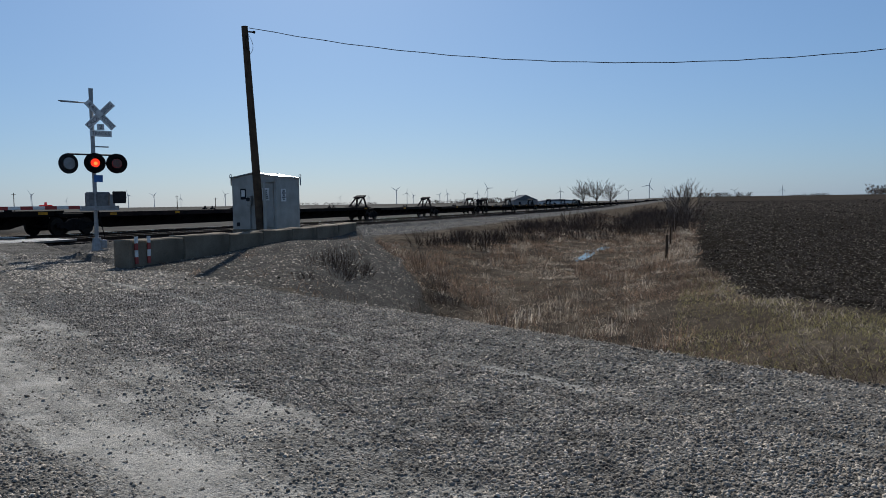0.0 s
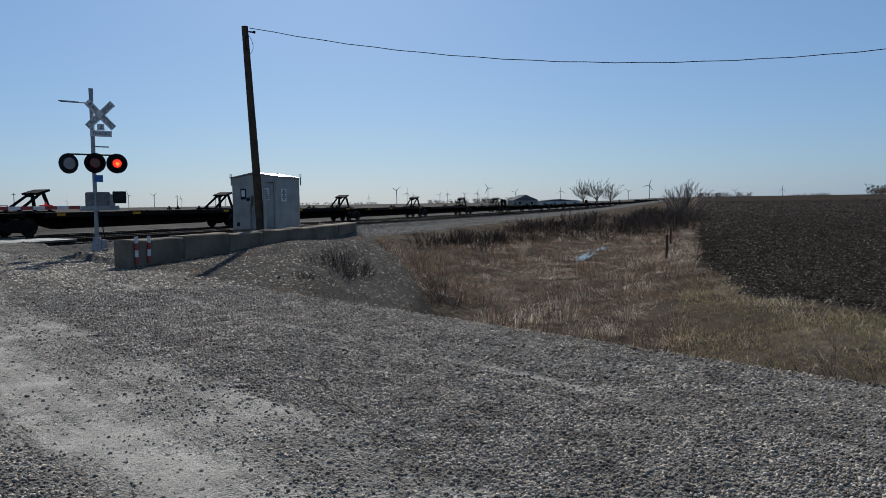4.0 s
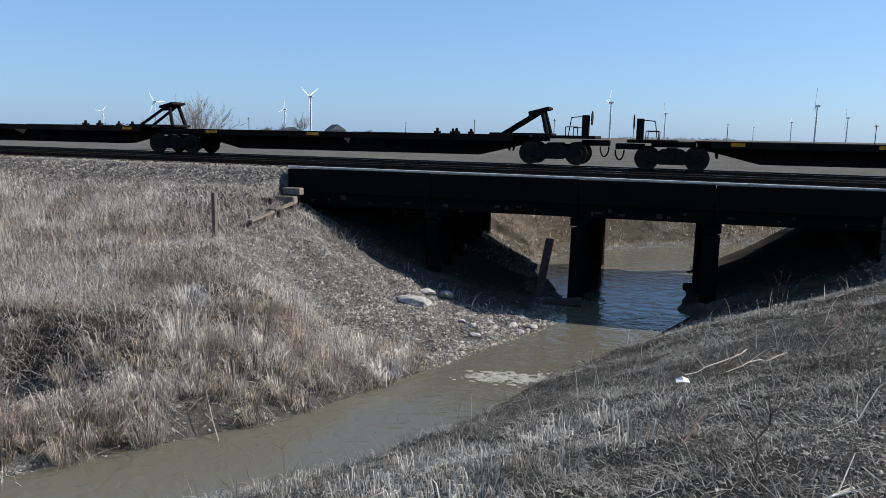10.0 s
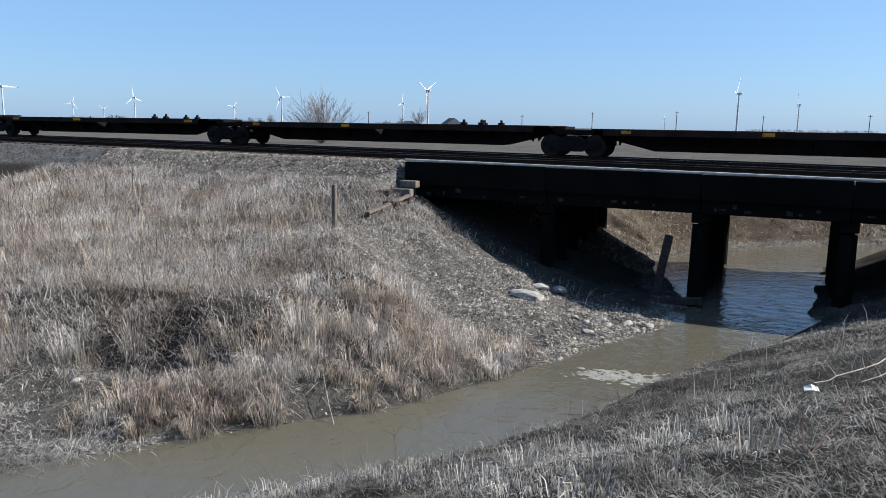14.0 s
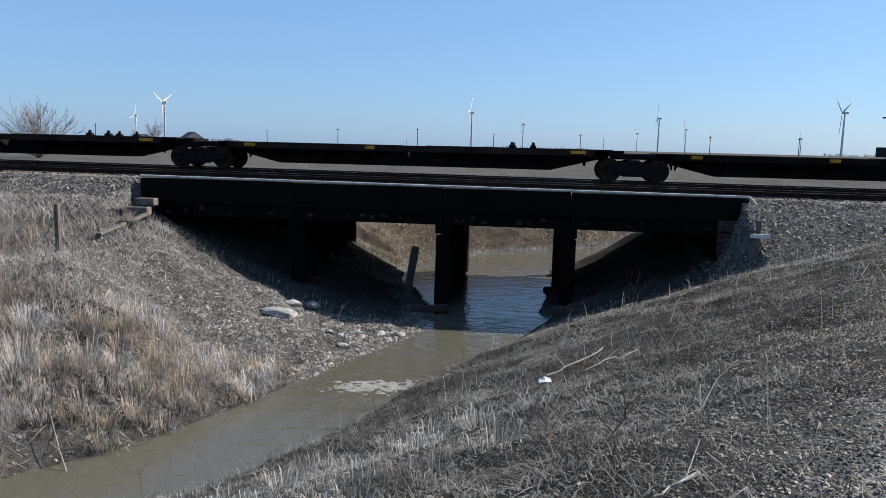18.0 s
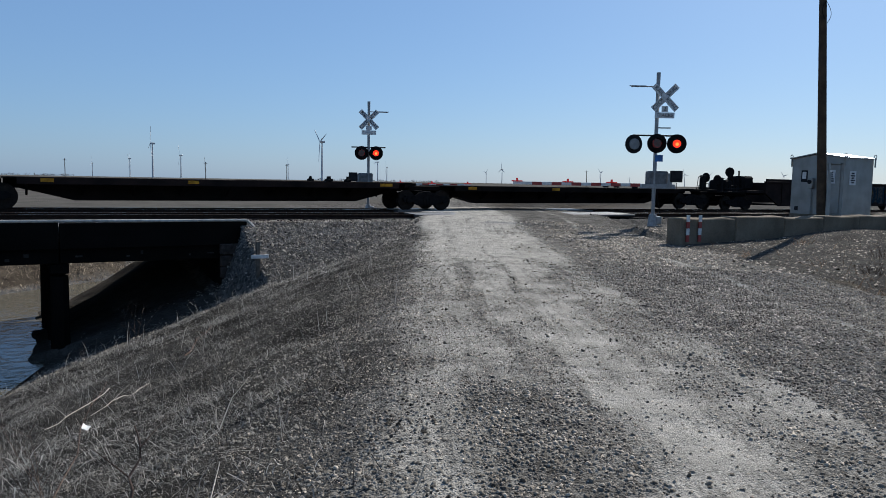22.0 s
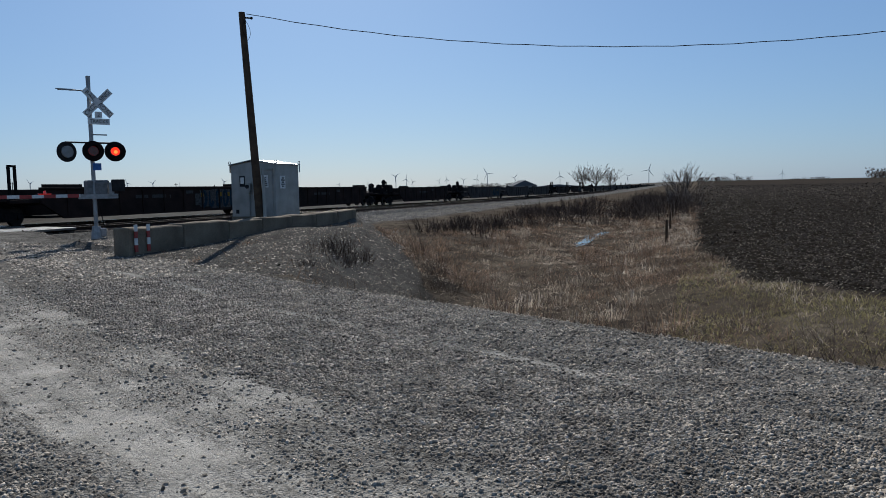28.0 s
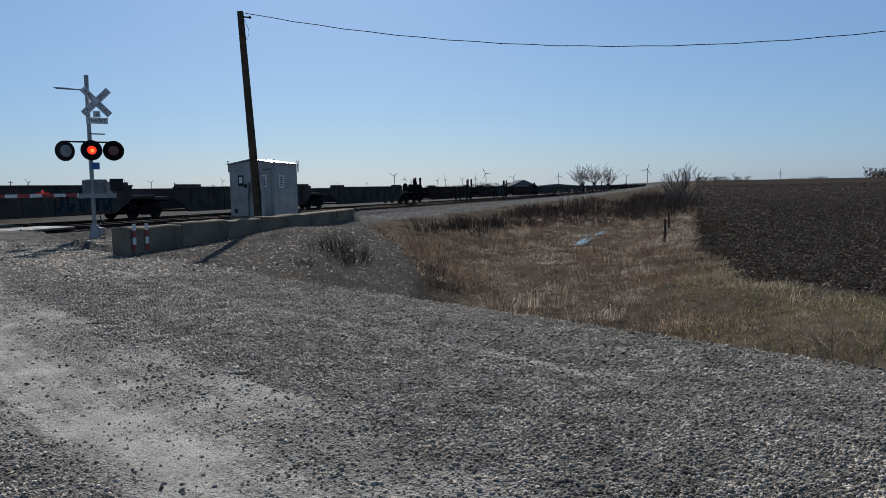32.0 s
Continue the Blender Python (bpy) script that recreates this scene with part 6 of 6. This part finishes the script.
def bank_keep(x, y):
    d, s = creek_d(x, y)
    q = road_q(x, y)
    road, bal, f = zones(x, y, ground_z(x, y))
    return np.where((s > 0) & (d > 0.05) & (q < 0.2), (1 - 0.9 * bal) * (1 - road) ** 0.7 * np.clip(0.5 + patchy(x + 9, y), 0, 1) * (0.75 + 0.25 * (1 - smooth(-5.0, -2.5, q))), 0)


x, y = pick(-14, 12, -3, 22.5, 250000, bank_keep)
blades(x, y, 0.15, 0.006, 1.4, MAT_GRASS, "matted_grass", "short grey matted dead grass on the bank", 0.5)
x, y = pick(-14, 12, -3, 22.5, 60000, lambda x, y: bank_keep(x, y) * (1 - 0.5 * smooth(-3.0, -0.8, road_q(x, y))))
blades(x, y, 0.24, 0.005, 2.2, BANKGRASS, "lying_stalks", "pale dead stalks lying over the bank", 0.7)
tussocks(1500, -12, 9, -2, 20, lambda x, y: bank_keep(x, y) ** 1.5, 40, BANKGRASS, "bank_tufts", "low dead grass tufts on the bank", 0.3)
x, y = pick(-9, 8, 1.5, 19, 170000, lambda x, y: bank_keep(x, y) * (1 - 0.4 * smooth(-3.0, -0.8, road_q(x, y))))
blades(x, y, 0.13, 0.004, 1.2, BANKGRASS, "fine_bank_grass", "fine bleached grass on the near bank", 0.4)
x, y = pick(-9, 2, 1.5, 9, 60000, bank_keep)
blades(x, y, 0.16, 0.0045, 1.3, PALE, "near_bank_grass", "bleached matted grass low on the near bank", 0.4)
mounds(150, -9, 0, 2, 9, lambda x, y: bank_keep(x, y) * (road_q(x, y) < -3.2), 60, 0.24, 0.17, PALE, "near_bank_clumps", "pale low grass clumps on the near bank")
x, y = pick(-13, 8, -2, 20, 1500, bank_keep)
blades(x, y, 0.6, 0.006, 0.5, PALE, "bank_stalks", "thin dead stalks on the bank")


def ditch_keep(x, y):
    q = road_q(x, y)
    z = ground_z(x, y)
    road, bal, f = zones(x, y, z)
    return np.where((q > ROAD_W + 0.3), (1 - bal) * (1 - f) * (1 - road) * patchy(x, y, 0.6), 0) * (1 - 0.93 * on_fill(x, y, z)) * np.clip(26 / np.maximum(x, 1), 0.05, 1)


x, y = pick(9, 120, -1.0, 16, 190000, lambda x, y: ditch_keep(x, y) * smooth(-0.25, 0.25, wave(x * 0.6 + 3, y * 0.8)))
blades(x, y, 0.34, 0.01, 1.2, REED, "ditch_reeds", "rusty brown dry reeds in the wet ditch")
x, y = pick(9, 100, -3.5, 11, 170000, lambda x, y: ditch_keep(x, y) * (1 - 0.9 * smooth(-0.25, 0.25, wave(x * 0.6 + 3, y * 0.8))))
blades(x, y, 0.2, 0.011, 1.3, STRAW, "ditch_straw", "pale flattened straw in the ditch", 0.2)
mounds(700, 10, 70, -0.5, 14, lambda x, y: ditch_keep(x, y) * smooth(-0.1, 0.3, wave(x * 0.5 + 1, y * 0.9)), 60, 0.3, 0.38, STRAW, "ditch_clumps", "arching straw clumps in the ditch")
mounds(500, 10, 60, -1.0, 13, lambda x, y: ditch_keep(x, y) * smooth(0.0, 0.4, wave(x * 0.7 + 5, y * 0.8 + 2)), 60, 0.35, 0.6, REED, "reed_clumps", "dark brown reed clumps in the ditch")
x, y = pick(8, 40, -2, 9, 9000, lambda x, y: ditch_keep(x, y) * np.exp(-np.maximum(0, road_q(x, y) - ROAD_W) / 1.6))
blades(x, y, 0.6, 0.006, 0.35, WEED, "roadside_weeds", "thin dark weed stems along the road edge")
tussocks(2600, 10, 75, -1.5, 14, lambda x, y: ditch_keep(x, y), 26, REED, "ditch_tussocks", "clumped brown tussocks in the ditch", 0.4)
tussocks(1800, 9, 60, -3, 9, lambda x, y: ditch_keep(x, y), 24, STRAW, "straw_tussocks", "clumped pale straw tussocks in the ditch", 0.3)
x, y = pick(16, 85, -3, 4, 60000, lambda x, y: ditch_keep(x, y) * np.exp(-((y - np.interp(x, [16, 36, 80], [-2.5, 1.0, 2.0])) / 0.8) ** 2))
blades(x, y, 0.28, 0.011, 0.9, STRAW, "fence_line_grass", "bleached straw along the old fence line", 0.2)
x, y = pick(-13, -3, 27.5, 34, 26000, lambda x, y: np.where((creek_d(x, y)[0] > 0.3) & (ground_z(x, y) < -1.2), patchy(x, y), 0))
blades(x, y, 0.26, 0.012, 1.3, STRAW, "under_bridge_grass", "dry brown grass on the bank behind the bridge", 0.2)
x, y = pick(8, 34, -8, 1.5, 110000, lambda x, y: ditch_keep(x, y) * (y < 0.5) * (1 - smooth(17, 33, x)))
blades(x, y, 0.14, 0.012, 0.9, GREENISH, "verge_grass", "thin greenish grass beside the field")

PEBBLE = material("road_pebbles", (0.3, 0.258, 0.208), (0.115, 0.098, 0.079), 0.65, scale=3, fine=60, bump=0.2, vary=0.15, island=0.7)
BALLAST = material("ballast_stones", (0.24, 0.215, 0.183), (0.085, 0.076, 0.065), 0.9, scale=3, fine=40, bump=0.3, vary=0.2, island=0.6)
CREEKSTONE = material("creek_rubble", (0.25, 0.23, 0.2), (0.1, 0.089, 0.076), 0.9, scale=3, fine=40, bump=0.3, vary=0.2, island=0.7)
RUBBLE = material("dull_spilled_gravel", (0.185, 0.168, 0.142), (0.055, 0.05, 0.044), 0.9, scale=3, fine=40, bump=0.3, vary=0.2, island=0.8)
FILLSTONE = material("dull_slope_gravel", (0.14, 0.127, 0.108), (0.06, 0.055, 0.048), 0.9, scale=3, fine=40, bump=0.3, vary=0.2, island=0.7)
RESIDUE = material("pale_crop_residue", (0.266, 0.238, 0.189), (0.154, 0.133, 0.105), 0.9, bump=0, island=0.5)
CLOD = material("dark_soil_clods", (0.021, 0.01715, 0.014), (0.0385, 0.0322, 0.0266), 0.95, bump=0.2, island=0.4)


def stones(x, y, size, mat, name, label, category, flat=0.6, fine=False):
    n = len(x)
    z = ground_z(x, y)
    s = size * np.exp(RNG.normal(-0.15, 0.42, n)).clip(0.35, 1.7)
    if fine:
        base = np.array([(1, 0, -0.35), (-0.5, 0.87, -0.35), (-0.5, -0.87, -0.35), (0.45, 0.45, 0.75), (-0.62, 0.1, 0.75), (0.15, -0.62, 0.75)])
        tri = np.array([(0, 1, 3), (1, 4, 3), (1, 2, 4), (2, 5, 4), (2, 0, 5), (0, 3, 5), (3, 4, 5)])
    else:
        base = np.array([(1, 0, -0.2), (0, 1, -0.2), (-1, 0, -0.2), (0, -1, -0.2), (0.15, 0.1, 1)], float)
        tri = np.array([(0, 1, 4), (1, 2, 4), (2, 3, 4), (3, 0, 4)])
    m = len(base)
    a = RNG.uniform(0, 2 * np.pi, n)
    sc = np.stack([RNG.uniform(0.7, 1.3, n), RNG.uniform(0.55, 1.0, n), flat * RNG.uniform(0.6, 1.2, n)], -1) * s[:, None] / 2
    v = base[None] * sc[:, None] * RNG.uniform(0.8, 1.2, (n, m, 1))
    tilt = RNG.normal(0, 0.35, n)
    vx, vz = v[..., 0] * np.cos(tilt)[:, None] - v[..., 2] * np.sin(tilt)[:, None], v[..., 0] * np.sin(tilt)[:, None] + v[..., 2] * np.cos(tilt)[:, None]
    c, sn = np.cos(a)[:, None], np.sin(a)[:, None]
    out = np.stack([x[:, None] + vx * c - v[..., 1] * sn, y[:, None] + vx * sn + v[..., 1] * c, z[:, None] + vz + (s * flat * 0.18)[:, None]], -1)
    f = (np.arange(n)[:, None, None] * m + tri[None]).reshape(-1, 3)
    return fast_mesh(name, out.reshape(-1, 3), f, mat, label, category, fine)


def road_keep(x, y):
    road, bal, f = zones(x, y, ground_z(x, y))
    return road * np.clip(1.15 - 1.3 * wear(x, y), 0.06, 1) * np.maximum(loose(x, y), 0.1) * np.clip(0.8 + 0.5 * wave(x * 2.7, y * 2.7), 0.2, 1)


def near_road(n, r0, r1):
    r, t = np.sqrt(RNG.uniform(r0 * r0, r1 * r1, n)), RNG.uniform(radians(-20), radians(80), n)
    x, y = r * np.cos(t), r * np.sin(t)
    k = RNG.random(n) < road_keep(x, y)
    return x[k], y[k]


x, y = near_road(80000, 2.5, 6.5)
stones(x, y, 0.027, PEBBLE, "gravel_stones", "loose grey rounded gravel stones on the road", "gravel", 0.55, True)
x, y = near_road(210000, 6.5, 15.0)
stones(x, y, 0.034, PEBBLE, "gravel_stones", "loose grey gravel on the road", "gravel", 0.55, True)
x, y = near_road(110000, 15.0, 27.0)
stones(x, y, 0.055, PEBBLE, "gravel_stones", "loose grey gravel near the crossing", "gravel", 0.55)


def grit_keep(x, y):
    q = road_q(x, y)
    return smooth(-1.6, -0.1, q + 0.3 * wave(x * 2.2, y * 2.2)) * (q < ROAD_W) * np.clip(0.7 + 0.5 * wave(x * 3.3, y * 3.3), 0.15, 1) * (1 - 0.8 * smooth(0.35, 0.75, wear(x, y)))


r, t = np.sqrt(RNG.uniform(4.0, 150.0, 150000)), RNG.uniform(radians(-18), radians(98), 150000)
x, y = r * np.cos(t), r * np.sin(t)
k = RNG.random(len(x)) < grit_keep(x, y)
stones(x[k], y[k], 0.019, PEBBLE, "road_grit", "fine grey grit along the road edge", "gravel", 0.7)


def shoulder_keep(x, y):
    d, side = creek_d(x, y)
    q = road_q(x, y)
    return smooth(-4.2, -0.8, q + 0.8 * wave(x * 2.2, y * 2.2)) * (1 - smooth(0.0, 0.6, q)) * (side > 0) * (d > 0.2) * np.clip(0.55 + 0.6 * wave(x * 3.3 + 4, y * 3.3), 0.1, 1)


q, t = RNG.uniform(-5, 0.5, 130000), RNG.uniform(0, 23, 130000)
x, y = q * ROAD_N[0] + t * ROAD_E[0] - 0.22, q * ROAD_N[1] + t * ROAD_E[1] + 0.12
k = RNG.random(len(x)) < shoulder_keep(x, y)
x, y = x[k], y[k]
stones(x, y, 0.026, RUBBLE, "bank_rubble", "dull grey gravel spilled over the road bank", "gravel", 0.7)


def ballast_keep(x, y):
    shade = (x > -11.9) & (x < 5.2) & (y > 21.6 + 0.25 * wave(x * 2, y * 2))
    return zones(x, y, ground_z(x, y))[1] * (1 - 0.6 * (road_q(x, y) > 8)) * (1 - 0.93 * shade)


x, y = pick(-28, 13, 15, 25, 135000, ballast_keep)
stones(x, y, 0.066, BALLAST, "ballast_stones", "crushed grey ballast beside the track", "ballast", 0.8)
x, y = pick(-18, 0, 3, 22, 80000, lambda x, y: np.maximum(ballast_keep(x, y), 0.5 * bench(x, y)) * patchy(x, y, 1.5) * (creek_d(x, y)[1] < 0))
stones(x, y, 0.055, CREEKSTONE, "creek_stones", "grey stones and rubble along the creek", "stones", 0.6)
x, y = pick(20, 90, 15, 24.4, 34000, ballast_keep)
stones(x, y, 0.09, BALLAST, "ballast_stones", "crushed grey ballast beside the track", "ballast", 0.8)
x, y = pick(13, 35, 4.5, 15, 90000, lambda x, y: 0.5 * on_fill(x, y, ground_z(x, y)))
stones(x, y, 0.02, FILLSTONE, "fill_gravel", "grey gravel of the slope before the barrier", "gravel", 0.7)


def field_spots(n, r1):
    r, t = 14 * (r1 / 14) ** RNG.random(n), RNG.uniform(radians(-26), radians(4), n)
    x, y = r * np.cos(t), r * np.sin(t)
    k = RNG.random(n) < zones(x, y, ground_z(x, y))[2]
    return x[k], y[k], r[k]


x, y, r = field_spots(36000, 400)
stones(x, y, 0.05 + 0.0018 * r, CLOD, "soil_clods", "dark turned soil clods of the ploughed field", "soil", 0.6)
x, y, r = field_spots(30000, 260)
stones(x, y, 0.03 + 0.0009 * r, RESIDUE, "crop_residue", "pale crop residue scattered over dark soil", "crop residue", 0.2)


# white water over the stones, and standing water in the ditch
FOAM = material("white_water", (0.27, 0.255, 0.21), (0.15, 0.14, 0.11), 0.5, scale=8, fine=40, bump=0.4)
n = 260
t = RNG.normal(0, 1, (n, 2))
x, y = -3.25 + 0.42 * t[:, 0], 15.55 + 0.1 * t[:, 0] + 0.2 * t[:, 1]
foam_v, foam_f = [], []
for a, b in zip(x, y):
    r = random.uniform(0.02, 0.07)
    i = len(foam_v)
    foam_v.append((a, b, WATER_Z + 0.035))
    for k in range(6):
        g = k / 6 * 2 * math.pi
        foam_v.append((a + r * 1.5 * math.cos(g) * random.uniform(0.6, 1.2), b + r * math.sin(g) * random.uniform(0.6, 1.2), WATER_Z + 0.022))
    foam_f += [(i, i + 1 + k, i + 1 + (k + 1) % 6) for k in range(6)]
tagged(raw("white_water", foam_v, foam_f, FOAM), "white water where the creek runs over stones", "water", kind="stuff")

STILL = material("still_ditch_water", (0.02, 0.02, 0.018), None, 0.04, vary=0.05, bump=0.0)
for k, (px, py, rx, ry) in enumerate(((43.0, 6.0, 3.6, 0.45), (48.5, 5.95, 3.4, 0.4), (39.5, 5.9, 1.4, 0.2), (46.5, 6.5, 1.5, 0.2))):
    pud_v = [(px, py, -1.5)]
    for i in range(28):
        g = i / 28 * 2 * math.pi
        w = random.uniform(0.6, 1.15)
        pud_v.append((px + rx * math.cos(g) * w, py + ry * math.sin(g) * w + 0.1 * math.sin(3 * g + k), -1.5))
    tagged(raw("ditch_water", pud_v, [(0, i + 1, (i + 1) % 28 + 1) for i in range(28)], STILL), "bright standing water among ditch reeds", "water", kind="structure")

SCRAP = ((0.0, 0.29, 9.87, 20), (21.0, 0.29, 9.87, 20), (21.5, 0.50, 9.32, 50), (22.0, 0.69, 9.02, 80), (22.5, 1.02, 8.88, 110), (23.0, 1.27, 8.65, 140), (23.5, 1.17, 8.88, 150), (32.0, 1.17, 8.88, 150))


def motions():
    for u, x0 in CARS:
        rows = []
        for t in range(0, 33, 2):
            x = x0 - SPEED * t
            rows.append((t, pose(x, TRACK_FAR, float(rail_z(x)))))
        walk(u, rows)
    # the flashers change over about twice a second
    for lamp, first in LAMPS:
        here = lamp.location.copy()
        turns = [math.floor((0.115 + 0.9485 * k) * 30) for k in range(34)] + [min(957, round((0.64 + 0.9485 * k) * 30)) for k in range(34)]
        turns = [{88: 90, 629: 630}.get(f, f) for f in turns]
        angle = 0 if first else 180
        rows = [(0, pose(*here, 0, 0, angle))]
        for f in sorted(set(turns)):
            for i in range(4):
                rows.append(((f + i) / 30, pose(*here, 0, 0, angle + 60 * i)))
            angle = (angle + 180) % 360
        if rows[-1][0] < 31.99:
            rows.append((32, pose(*here, 0, 0, angle)))
        walk(lamp, rows)
    walk(scrap, [(t, pose(x, y, float(ground_z(x, y)) + 0.05, 8, 5, turn)) for t, x, y, turn in SCRAP])


motions()
